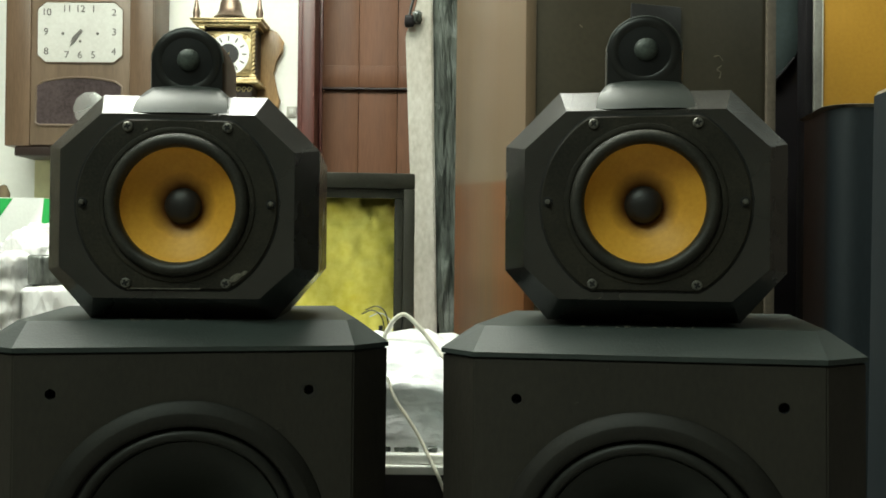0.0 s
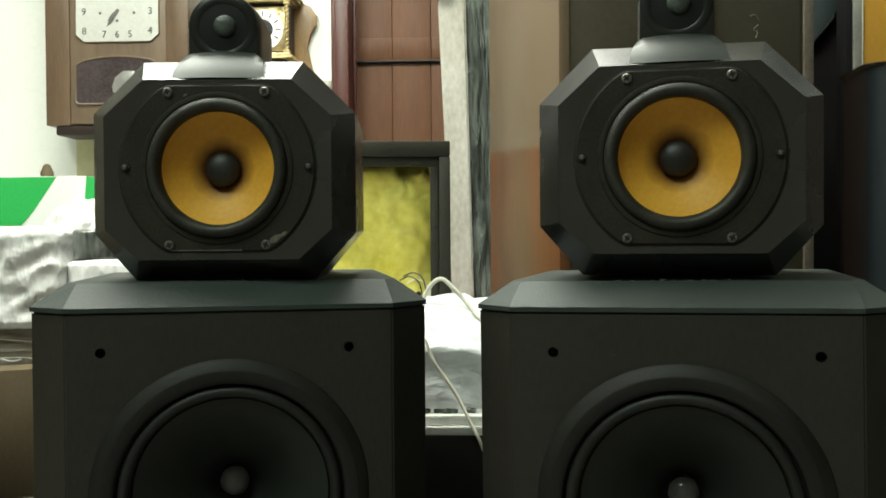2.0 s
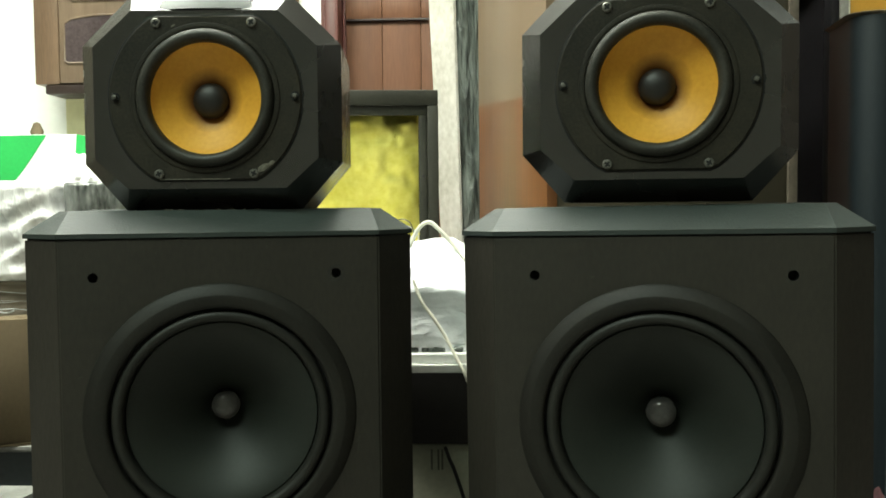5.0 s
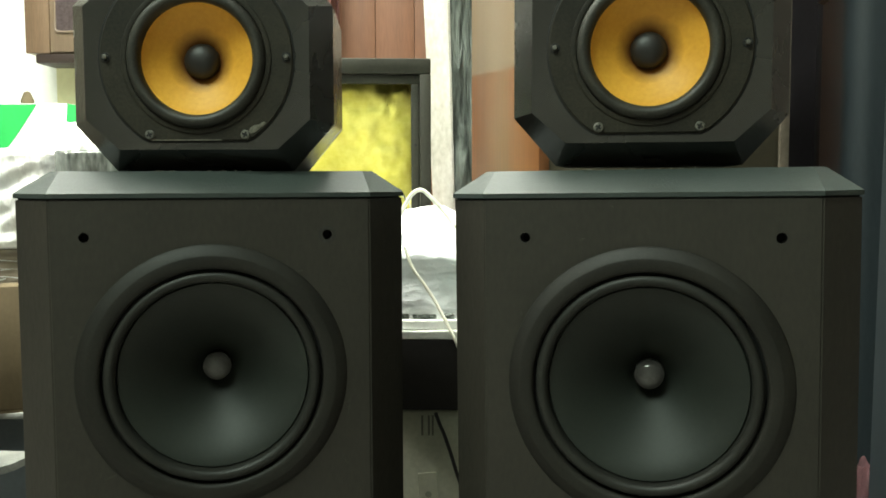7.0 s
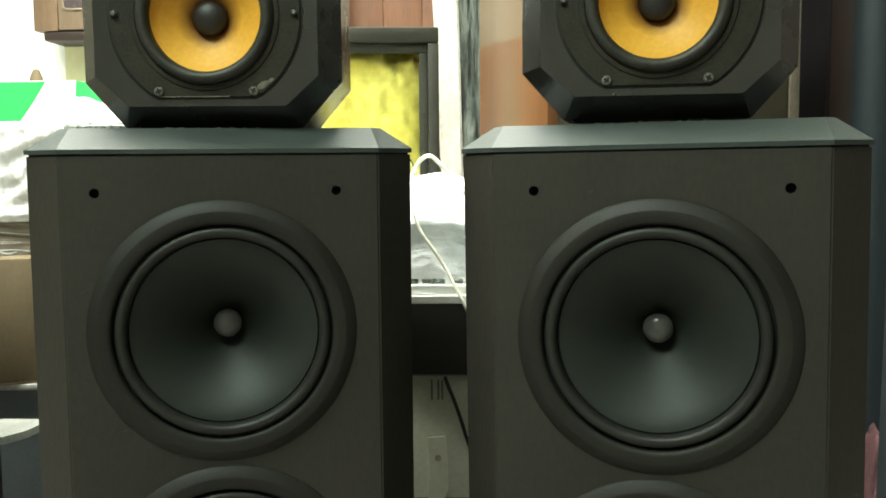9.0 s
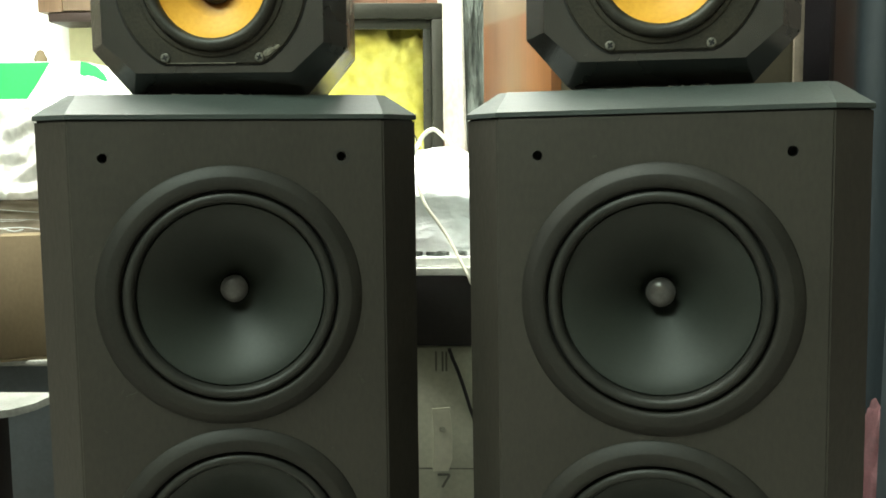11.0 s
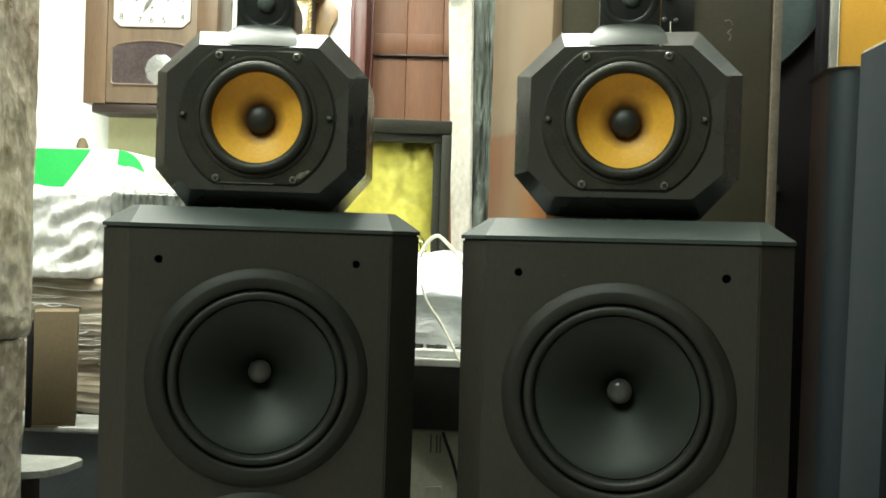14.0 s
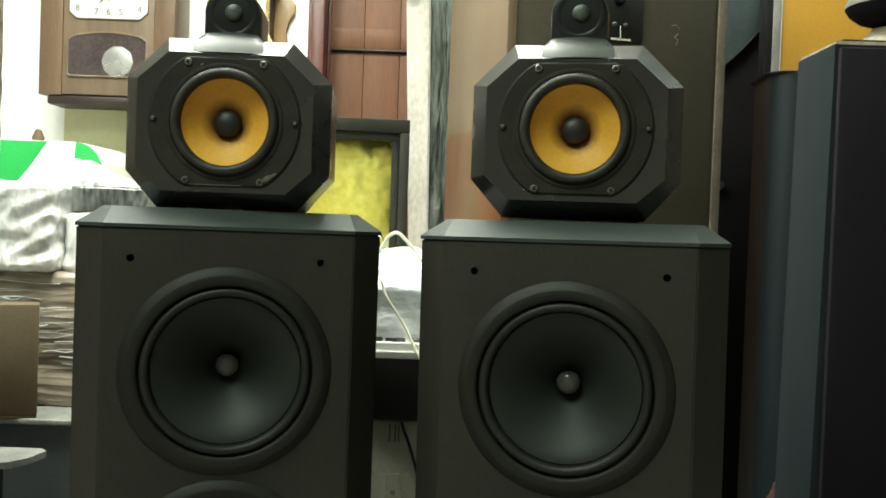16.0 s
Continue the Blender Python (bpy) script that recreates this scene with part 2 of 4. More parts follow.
def side_veneer():
    """Mahogany veneer, a reflection painted paler on the upper part down to a slightly sloping border."""
    m = material("mahogany_side_veneer", (0.118, 0.044, 0.013), 0.42, vary=0.28, scale=4, grain=50, bump=0.03, stretch=(3.0, 3.0, 0.16), coat=0.0)
    n, l = m.node_tree.nodes, m.node_tree.links
    p = n["Principled BSDF"]
    old = p.inputs["Base Color"].links[0].from_socket
    tc = n.new("ShaderNodeTexCoord")
    sep = n.new("ShaderNodeSeparateXYZ")
    l.new(tc.outputs["Object"], sep.inputs[0])
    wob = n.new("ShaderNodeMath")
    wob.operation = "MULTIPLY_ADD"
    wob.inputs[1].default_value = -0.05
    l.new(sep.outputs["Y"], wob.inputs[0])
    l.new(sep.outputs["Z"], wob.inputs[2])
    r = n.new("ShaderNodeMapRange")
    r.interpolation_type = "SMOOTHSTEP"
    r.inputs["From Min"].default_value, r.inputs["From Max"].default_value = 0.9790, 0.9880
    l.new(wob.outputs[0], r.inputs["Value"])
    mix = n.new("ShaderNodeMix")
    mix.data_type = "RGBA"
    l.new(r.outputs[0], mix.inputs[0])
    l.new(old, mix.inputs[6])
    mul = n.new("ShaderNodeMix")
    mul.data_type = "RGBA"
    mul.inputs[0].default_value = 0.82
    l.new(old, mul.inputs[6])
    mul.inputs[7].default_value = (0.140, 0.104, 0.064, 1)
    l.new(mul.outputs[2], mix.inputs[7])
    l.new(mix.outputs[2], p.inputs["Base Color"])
    return m


M_VENEER = side_veneer()


def scorched(m, radius):
    """Kevlar darkens to brown glue stain round the dust cap."""
    n, l = m.node_tree.nodes, m.node_tree.links
    p = n["Principled BSDF"]
    old = p.inputs["Base Color"].links[0].from_socket
    tc = n.new("ShaderNodeTexCoord")
    mp = n.new("ShaderNodeMapping")
    mp.inputs["Scale"].default_value = (1, 0, 1)
    l.new(tc.outputs["Object"], mp.inputs["Vector"])
    ln = n.new("ShaderNodeVectorMath")
    ln.operation = "LENGTH"
    l.new(mp.outputs[0], ln.inputs[0])
    no = n.new("ShaderNodeTexNoise")
    no.inputs["Scale"].default_value = 60
    l.new(tc.outputs["Object"], no.inputs["Vector"])
    ad = n.new("ShaderNodeMath")
    ad.operation = "MULTIPLY_ADD"
    ad.inputs[1].default_value = 0.006
    l.new(no.outputs[0], ad.inputs[0])
    l.new(ln.outputs["Value"], ad.inputs[2])
    r = n.new("ShaderNodeMapRange")
    r.inputs["From Min"].default_value, r.inputs["From Max"].default_value = radius + 0.002, radius + 0.015
    r.inputs["To Min"].default_value, r.inputs["To Max"].default_value = 1.0, 0.0
    l.new(ad.outputs[0], r.inputs["Value"])
    mix = n.new("ShaderNodeMix")
    mix.data_type = "RGBA"
    l.new(r.outputs[0], mix.inputs[0])
    l.new(old, mix.inputs[6])
    mix.inputs[7].default_value = (0.10, 0.032, 0.006, 1)
    l.new(mix.outputs[2], p.inputs["Base Color"])


scorched(M_KEVLAR, 0.0165)


# ---- mesh helpers ----
def thing(name, label, category, m=None, group="", kind=""):
    ob = new(name)
    ob.empty_display_size = 0.05
    if m is not None:
        ob.matrix_world = m
    return tagged(ob, label, category, group, kind)


def mesh_of(name, bm, mat, smooth=None):
    bmesh.ops.recalc_face_normals(bm, faces=bm.faces)
    me = bpy.data.meshes.new(name)
    bm.to_mesh(me)
    bm.free()
    me.materials.append(mat)
    if smooth is not None:
        me.shade_smooth()
        me.set_sharp_from_angle(angle=radians(smooth))
    return me


def part(name, bm, mat, parent=None, label="", m=None, smooth=40):
    ob = new(name, mesh_of(name, bm, mat, smooth))
    if parent is not None:
        ob.parent = parent
    if m is not None:
        ob.matrix_basis = m
    return tagged(ob, label)


def solo(name, bm, mat, label, category, m=None, group="", kind="", smooth=40):
    ob = part(name, bm, mat, None, "", m, smooth)
    return tagged(ob, label, category, group, kind)


def box(x0, x1, y0, y1, z0, z1, bevel=0.0, segs=2, bm=None):
    own = bmesh.new()
    bmesh.ops.create_cube(own, size=1)
    for v in own.verts:
        v.co = Vector(((x0 + x1) / 2 + v.co.x * (x1 - x0), (y0 + y1) / 2 + v.co.y * (y1 - y0), (z0 + z1) / 2 + v.co.z * (z1 - z0)))
    if bevel:
        bmesh.ops.bevel(own, geom=own.edges[:], offset=bevel, segments=segs, profile=0.5, affect="EDGES")
    if bm is None:
        return own
    join(bm, own)
    return bm


def join(bm, other):
    me = bpy.data.meshes.new("tmp")
    other.to_mesh(me)
    other.free()
    bm.from_mesh(me)
    bpy.data.meshes.remove(me)


def loft(rings, close_start=True, close_end=True):
    """Rings of equal count, joined one to the next."""
    bm = bmesh.new()
    rows = [[bm.verts.new(p) for p in ring] for ring in rings]
    n = len(rows[0])
    for a, b in zip(rows, rows[1:]):
        for i in range(n):
            bm.faces.new((a[i], a[(i + 1) % n], b[(i + 1) % n], b[i]))
    if close_start:
        bm.faces.new(rows[0][::-1])
    if close_end:
        bm.faces.new(rows[-1])
    return bm


def lathe(profile, segs=64, close=True):
    """Turned about the y axis: profile of (radius, y)."""
    bm = bmesh.new()
    rows = []
    for r, y in profile:
        if r < 1e-6:
            rows.append([bm.verts.new((0, y, 0))])
        else:
            rows.append([bm.verts.new((r * math.cos(2 * math.pi * i / segs), y, r * math.sin(2 * math.pi * i / segs))) for i in range(segs)])
    for a, b in zip(rows, rows[1:]):
        for i in range(segs):
            j = (i + 1) % segs
            if len(a) == 1:
                bm.faces.new((a[0], b[j], b[i]))
            elif len(b) == 1:
                bm.faces.new((a[i], a[j], b[0]))
            else:
                bm.faces.new((a[i], a[j], b[j], b[i]))
    return bm


def turned(profile, segs=32):
    """Turned about the z axis: profile of (radius, z)."""
    bm = lathe(profile, segs)
    bmesh.ops.rotate(bm, verts=bm.verts, cent=(0, 0, 0), matrix=Matrix.Rotation(radians(90), 3, "X"))
    return bm


def prism(outline, y0, y1, bevel=0.0):
    """An outline in x, z, drawn out from y0 to y1."""
    bm = loft([[(x, y0, z) for x, z in outline], [(x, y1, z) for x, z in outline]])
    if bevel:
        bmesh.ops.bevel(bm, geom=bm.edges[:], offset=bevel, segments=2, profile=0.5, affect="EDGES")
    return bm


def pierce(bm, holes, y=0.0, segs=72):
    """Cuts round holes (x, z, radius) into the one large face that looks to the front."""
    bm.normal_update()
    face = max((f for f in bm.faces if f.normal.y < -0.99 or f.normal.y > 0.99), key=lambda f: (abs(f.calc_center_median().y - y) < 0.002, f.calc_area()))
    edges = face.edges[:]
    bmesh.ops.delete(bm, geom=[face], context="FACES_ONLY")
    for cx, cz, r in holes:
        ring = [bm.verts.new((cx + r * math.cos(2 * math.pi * i / segs), y, cz + r * math.sin(2 * math.pi * i / segs))) for i in range(segs)]
        edges += [bm.edges.new((ring[i], ring[(i + 1) % segs])) for i in range(segs)]
    bmesh.ops.triangle_fill(bm, edges=edges, use_beauty=True, use_dissolve=False, normal=(0, -1, 0))
    return bm


def tube(points, r, segs=10):
    pts = [Vector(p) for p in points]
    rings = []
    for i, p in enumerate(pts):
        d = (pts[min(i + 1, len(pts) - 1)] - pts[max(i - 1, 0)]).normalized()
        u = d.orthogonal().normalized() if not rings else (u - d * u.dot(d)).normalized()
        w = d.cross(u)
        rings.append([p + r * (math.cos(2 * math.pi * k / segs) * u + math.sin(2 * math.pi * k / segs) * w) for k in range(segs)])
    return loft(rings)


def bend(points, steps=10):
    """A smooth line through the points."""
    p = [Vector(q) for q in points]
    p = [2 * p[0] - p[1], *p, 2 * p[-1] - p[-2]]
    out = []
    for a, b, c, d in zip(p, p[1:], p[2:], p[3:]):
        for k in range(steps):
            t = k / steps
            out.append(0.5 * (2 * b + (c - a) * t + (2 * a - 5 * b + 4 * c - d) * t * t + (3 * b - 3 * c + d - a) * t ** 3))
    return out + [p[-2]]


def rippled_box(x0, x1, y0, y1, z0, z1, cell, amount, rough_scale, seed, stretch=(1, 1, 1), round_off=0.012, turn=0.0, hem=0.0):
    """A box under loose film: finely divided, corners eased, pushed in and out by noise folds."""
    bm = box(x0, x1, y0, y1, z0, z1, round_off, 2)
    cuts = lambda d: max(1, int(d / cell))
    for axis, d in ((0, x1 - x0), (1, y1 - y0), (2, z1 - z0)):
        n = cuts(d)
        for k in range(1, n):
            lo = (x0, y0, z0)[axis]
            co, no = [0, 0, 0], [0, 0, 0]
            co[axis], no[axis] = lo + d * k / n, 1
            bmesh.ops.bisect_plane(bm, geom=bm.verts[:] + bm.edges[:] + bm.faces[:], plane_co=co, plane_no=no)
    bm.normal_update()
    off = Vector((seed * 3.7, seed * 1.3, seed * 2.1))
    spin = Matrix.Rotation(radians(turn), 3, "Y")
    for v in bm.verts:
        p = spin @ v.co
        q = Vector((p.x * stretch[0], p.y * stretch[1], p.z * stretch[2])) * rough_scale + off
        h = 1 - 2 * abs(noise.noise(q)) + 0.5 * (1 - 2 * abs(noise.noise(q * 2.3))) + 0.25 * noise.noise(q * 5.1)
        k = min(1.0, 0.15 + (v.co.z - z0) / hem) if hem else 1.0
        v.co += v.normal * amount * k * (h - 0.6)
    return bm


def words(text, size, mat, parent, m, name, depth=0.0006):
    """Lettering as a mesh of its own."""
    cu = bpy.data.curves.new(name, "FONT")
    cu.body, cu.size, cu.align_x, cu.align_y, cu.extrude = text, size, "CENTER", "CENTER", depth
    tmp = new("tmp", cu)
    bpy.context.view_layer.update()
    me = bpy.data.meshes.new_from_object(tmp.evaluated_get(bpy.context.evaluated_depsgraph_get()))
    bpy.data.objects.remove(tmp)
    me.materials.clear()
    me.materials.append(mat)
    ob = new(name, me)
    ob.parent, ob.matrix_basis = parent, m
    return ob


# ---- the room ----
WALL_Y = 2.80
solo("floor", box(-2.6, 2.2, -2.6, 3.3, -0.1, 0), M_FLOOR, "grey tiled floor of a cluttered shop room", "floor", kind="structure")
solo("ceiling", box(-2.6, 2.2, -2.6, 3.3, 2.9, 3.0), M_CEIL, "plain white ceiling", "ceiling", kind="structure")
# unseen side walls, coloured dark to hold back bounced light
solo("wall_west", box(-2.6, -2.5, -2.5, 3.2, 0, 2.9), M_DARKWALL, "unseen side wall, coloured dark to cut bounced light", "wall", kind="structure")
solo("wall_east", box(2.1, 2.2, -2.5, 3.2, 0, 2.9), M_DARKWALL, "unseen side wall, coloured dark to cut bounced light", "wall", kind="structure")
solo("wall_south", box(-2.6, 2.2, -2.6, -2.5, 0, 2.9), M_PLAIN, "plain cream wall behind the viewer", "wall", kind="structure")
wn = box(-2.5, -0.452, WALL_Y, WALL_Y + 0.15, 0, 2.9)
box(0.50, 2.1, WALL_Y, WALL_Y + 0.15, 0, 2.9, bm=wn)
box(-0.452, 0.50, WALL_Y, WALL_Y + 0.15, 2.1, 2.9, bm=wn)
solo("wall_north", wn, M_WALL, "white painted wall with clocks hanging on it", "wall", kind="structure")
# thin band puts wall tone and the clock's shade into a yellow-green colour
solo("trim", box(-1.245, -0.47, WALL_Y - 0.006, WALL_Y - 0.001, 0, 1.19, 0.001), M_WALLBAND, "yellow-green lower wall band, wall tone and clock shade in its colour", "wall paint", kind="structure")


# door with boards, rails and a moulded frame
def build_door():
    d = thing("door_1", "red-brown wooden boarded door, closed, in a dark frame", "door", pose(0, WALL_Y, 0), kind="structure")
    for name, x0, x1 in (("door_frame", -0.452, -0.402), ("door_frame", 0.45, 0.50)):
        f = box(x0, x1, -0.02, 0.15, 0, 2.1, 0.004)
        box(x0 + (0.012 if x0 < 0 else -0.012), x1 + (0.004 if x0 < 0 else -0.004), -0.032, -0.019, 0, 2.1, 0.004, bm=f)
        part(name, f, M_DOORFRAME, d, "dark mahogany moulded jamb")
    part("door_frame", box(-0.402, 0.45, -0.02, 0.15, 2.03, 2.1, 0.004), M_DOORFRAME, d)
    # recessed boards, rails proud of them
    x = -0.402
    for k in range(7):
        w = 0.1215
        part("plank", box(x + 0.0006, min(0.449, x + w - 0.0006), 0.10, 0.125, 0.02, 2.03, 0.0015), M_DOOR, d)
        x += w
    part("back_board", box(-0.402, 0.45, 0.126, 0.14, 0, 2.03), M_DOORFRAME, d)
    for z0, z1 in ((0.02, 0.20), (1.384, 1.452), (1.93, 2.03)):
        xx = -0.400
        for k in range(7):
            part("rail", box(xx + 0.0008, min(0.449, xx + 0.1207), 0.088, 0.099, z0, z1, 0.002), M_DOOR, d)
            xx += 0.1215
    part("stile", box(-0.402, -0.392, 0.085, 0.125, 0, 2.03, 0.002), M_DOORFRAME, d)
    part("groove_strip", box(-0.39, 0.449, 0.086, 0.099, 1.3775, 1.3835, 0.0005), M_CLOCKDARK, d, "dark gap under the middle rail")
    return d


build_door()


# ---- the two loudspeakers ----
def circle_flat(r, flat, n=72):
    """A circle cut by flats above and below, in x, z."""
    return [(r * math.cos(2 * math.pi * i / n), max(-flat, min(flat, r * math.sin(2 * math.pi * i / n)))) for i in range(n)]


def octagon(hw, top, bot, tw, bw, zu, zl):
    return [(-tw, top), (tw, top), (hw, zu), (hw, zl), (bw, bot), (-bw, bot), (-hw, zl), (-hw, zu)]


def screw(parent, x, z, y, r=0.0041):
    s = part("screw", lathe([(r, 0.0), (r, -0.0012), (r * 0.8, -0.002), (0, -0.0021)], 20), M_SCREW, parent, "zinc cross-head screw", pose(x, y, z, 0, random.uniform(0, 90), 0))
    c = box(-r * 0.60, r * 0.60, -0.0025, -0.0019, -r * 0.20, r * 0.20)
    box(-r * 0.20, r * 0.20, -0.0026, -0.002, -r * 0.60, r * 0.60, bm=c)
    part("cross_slot", c, M_VOID, s, "", None, None)
    return s


def bass_driver(parent, x, z):
    # trim: bevelled outer band, flat inner land, rounded lip above the groove
    trim = [(0.1124, 0.0), (0.1122, -0.0006), (0.1112, -0.0016), (0.1034, -0.0062), (0.1022, -0.0066), (0.0960, -0.0062), (0.0934, -0.0058), (0.0922, -0.0046), (0.0917, -0.0020), (0.0916, 0.006)]
    d = part("bass_driver", lathe(trim, 96), M_TRIM, parent, "round black trim ring with a bevelled edge", pose(x, 0, z))
    part("groove", lathe([(0.0918, 0.0040), (0.0902, 0.0042), (0.0896, 0.0040)], 96), M_VOID, d)
    prof = [(0.0899, 0.0045), (0.0899, 0.0020)] + [(0.0850 + 0.0047 * math.cos(a), -0.0002 - 0.0050 * math.sin(a)) for a in [math.pi * k / 12 for k in range(13)]] + [(0.0801, 0.0030), (0.0799, 0.0062)]
    part("surround", lathe(prof, 96), M_RUBBER, d, "half-round rubber surround")
    cone = [(0.0801, 0.0062), (0.0796, 0.0058), (0.0788, 0.0042)]
    cone += [(0.0786 - (0.0786 - 0.013) * s, 0.0040 + 0.054 * s ** 1.40) for s in [k / 20 for k in range(21)]]
    part("cone", lathe(cone + [(0.0, 0.059)], 96), M_CONE, d, "black paper cone")
    part("phase_plug", lathe([(0.0132, 0.0585), (0.0132, 0.0475), (0.0126, 0.0440), (0.0112, 0.0412), (0.0085, 0.0390), (0.0045, 0.0376), (0, 0.0372)], 40), M_DOME, d, "small glossy dark dome")
    return d


def loudspeaker(cx, cy, yaw, lean, shift, hx, hy, hz, hyaw, pod_z, tilt_label, wear):
    stand = pose(cx, cy, 0, 0, lean, yaw)
    s = thing("floor_loudspeaker", tilt_label, "loudspeaker", stand, "pair of loudspeakers")
    # cabinet: chamfered upright box
    HW, IN, CD, DEP, Z0, ZT = 0.163, 0.1308, 0.031, 0.30, 0.07, 0.7795
    plan = [(-IN, 0), (IN, 0), (HW, CD), (HW, DEP), (-HW, DEP), (-HW, CD)]
    cab = loft([[(x, y, Z0) for x, y in plan], [(x, y, ZT) for x, y in plan]])
    bmesh.ops.bevel(cab, geom=[e for e in cab.edges if abs(e.verts[0].co.z - e.verts[1].co.z) > 0.1], offset=0.0012, segments=2, affect="EDGES")
    pierce(cab, [(shift * 0.5, 0.6300, 0.0930), (shift * 0.5, 0.4015, 0.0930), (shift - 0.0990, 0.749, 0.0041), (shift + 0.0990, 0.749, 0.0041)])
    part("cabinet", cab, M_VINYL, s, "black ash-grained vinyl cabinet with chamfered front edges", None, 8)
    part("plinth", box(-0.150, 0.150, 0.015, DEP - 0.01, 0.0, 0.0695, 0.004), M_CAP, s, "black recessed plinth")
    # cap: a lid that slopes in on all sides
    o = 0.0012
    lid = [(-IN - o * 0.5, -o), (IN + o * 0.5, -o), (HW + o, CD - o), (HW + o, DEP + o), (-HW - o, DEP + o), (-HW - o, CD - o)]
    low = [(x, y, 0.7812) for x, y in lid]
    mid = [(x, y, 0.7850) for x, y in lid]
    T, TF, TB = 0.138, 0.034, 0.262
    top = [(-T + 0.010, TF, 0.8035), (T - 0.010, TF, 0.8035), (T, TF + 0.012, 0.8035), (T, TB, 0.8035), (-T, TB, 0.8035), (-T, TF + 0.012, 0.8035)]
    cap = loft([low, mid, top])
    bmesh.ops.bevel(cap, geom=[e for e in cap.edges if e.calc_face_angle(0) > 0.2], offset=0.0013, segments=2, affect="EDGES")
    part("cap", cap, M_CAP, s, "black textured lid with sloping edges", None, 6)
    slot = [(x * 0.988, 0.002 + y * 0.985) for x, y in plan]
    part("shadow_gap", loft([[(x, y, z) for x, y in slot] for z in (0.7790, 0.7816)]), M_VOID, s, "dark joint under the lid")
    bass_driver(s, shift * 0.5, 0.6300)
    bass_driver(s, shift * 0.5, 0.4015)
    for x in (shift - 0.0990, shift + 0.0990):
        part("grille_socket", lathe([(0.0041, 0.0), (0.0039, 0.014), (0, 0.014)], 24), M_VOID, s, "small black grille hole", pose(x, 0, 0.749))
    if wear:
        part("wear_ring", lathe([(0.0074, -0.0002), (0.0062, -0.0003), (0.0052, -0.0002)], 24), M_WEARRING, s, "grey worn ring round the hole", pose(shift + 0.0990, 0, 0.749))
        for x, z, w, h, a in ((0.108, 0.552, 0.0016, 0.010, -35), (-0.088, 0.548, 0.010, 0.0012, -20), (0.070, 0.718, 0.008, 0.0012, -10), (0.040, 0.524, 0.001, 0.007, 0), (0.112, 0.60, 0.001, 0.016, 8)):
            part("scuff", box(-w / 2, w / 2, -0.0004, 0.0002, -h / 2, h / 2), M_DUSTRING, s, "pale scratch", pose(x, -0.0002, z, 0, a, 0), None)
    rng = random.Random(7 if wear else 19)
    for k in range(26 if wear else 16):
        x, z = rng.uniform(-0.125, 0.125), rng.uniform(0.45, 0.775)
        if math.hypot(x, z - 0.63) < 0.114 or math.hypot(x, z - 0.4015) < 0.114:
            continue
        w, h2 = rng.uniform(0.0006, 0.0022), rng.uniform(0.0005, 0.0012)
        part("dust_speck", box(-w, w, -0.0003, 0.0002, -h2, h2), M_DUSTRING, s, "", pose(x, -0.0001, z, 0, rng.uniform(0, 180), 0), None)
    for k in range(14):
        x = rng.uniform(-0.05, 0.05)
        part("lint", box(-rng.uniform(0.0008, 0.0025), 0.001, -0.0006, 0.0006, 0, rng.uniform(0.0006, 0.0014)), M_SCUFF, s, "", pose(x, 0.0355 + rng.uniform(0, 0.004), 0.8035, 0, 0, rng.uniform(0, 90)), None)
    # head: bevelled octagonal mid-range pod
    rel = stand.inverted() @ pose(hx, hy, hz, 0, 0, hyaw)
    inner = octagon(0.0955, 0.0745, -0.077, 0.0622, 0.0675, 0.0440, -0.0515)
    outer = octagon(0.1135, 0.0937, -0.0955, 0.0690, 0.0775, 0.0490, -0.0545)
    rear = octagon(0.1100, 0.0900, -0.0962, 0.0670, 0.0740, 0.0470, -0.0530)
    back = octagon(0.0700, 0.0500, -0.0700, 0.0400, 0.0450, 0.0280, -0.0300)
    rings = [[(x, y, z) for x, z in ring] for ring, y in ((inner, 0.0), (outer, 0.0265), (rear, 0.150), (back, 0.215))]
    hb = loft(rings)
    bmesh.ops.bevel(hb, geom=[e for e in hb.edges if e.calc_face_angle(0) > 0.15], offset=0.0016, segments=2, affect="EDGES")
    pierce(hb, [(0, 0, 0.0608)])
    h = part("head", hb, M_HEAD, s, "black octagonal mid-range enclosure with bevelled edges", rel, 8)
    # round baffle plate with flats, a thin joint round it
    joint = [[(x, -0.0004, z) for x, z in circle_flat(0.0836, 0.0712)], [(x, -0.0007, z) for x, z in circle_flat(0.0822, 0.0698)]]
    part("plate_joint", loft(joint, False, False), M_VOID, h, "", None, None)
    pl = [[(x, -0.0008, z) for x, z in circle_flat(0.0822, 0.0698)], [(x, -0.0022, z) for x, z in circle_flat(0.0810, 0.0686)]]
    pl = loft(pl, False, False)
    ring_in = [(0.0600 * math.cos(2 * math.pi * i / 72), 0.0600 * math.sin(2 * math.pi * i / 72)) for i in range(72)]
    join(pl, loft([[(x, -0.0022, z) for x, z in circle_flat(0.0810, 0.0686)], [(x, -0.0022, z) for x, z in ring_in], [(x, 0.002, z) for x, z in ring_in]], False, False))
    bmesh.ops.remove_doubles(pl, verts=pl.verts, dist=1e-5)
    part("baffle_plate", pl, M_PLATE, h, "dusty round black baffle plate with flats")
    mid = part("midrange_driver", lathe([(0.0640, -0.0021), (0.0634, -0.0032), (0.0610, -0.0038), (0.0594, -0.0034), (0.0589, 0.003)], 80), M_PLATE, h, "ring of the mid-range driver")
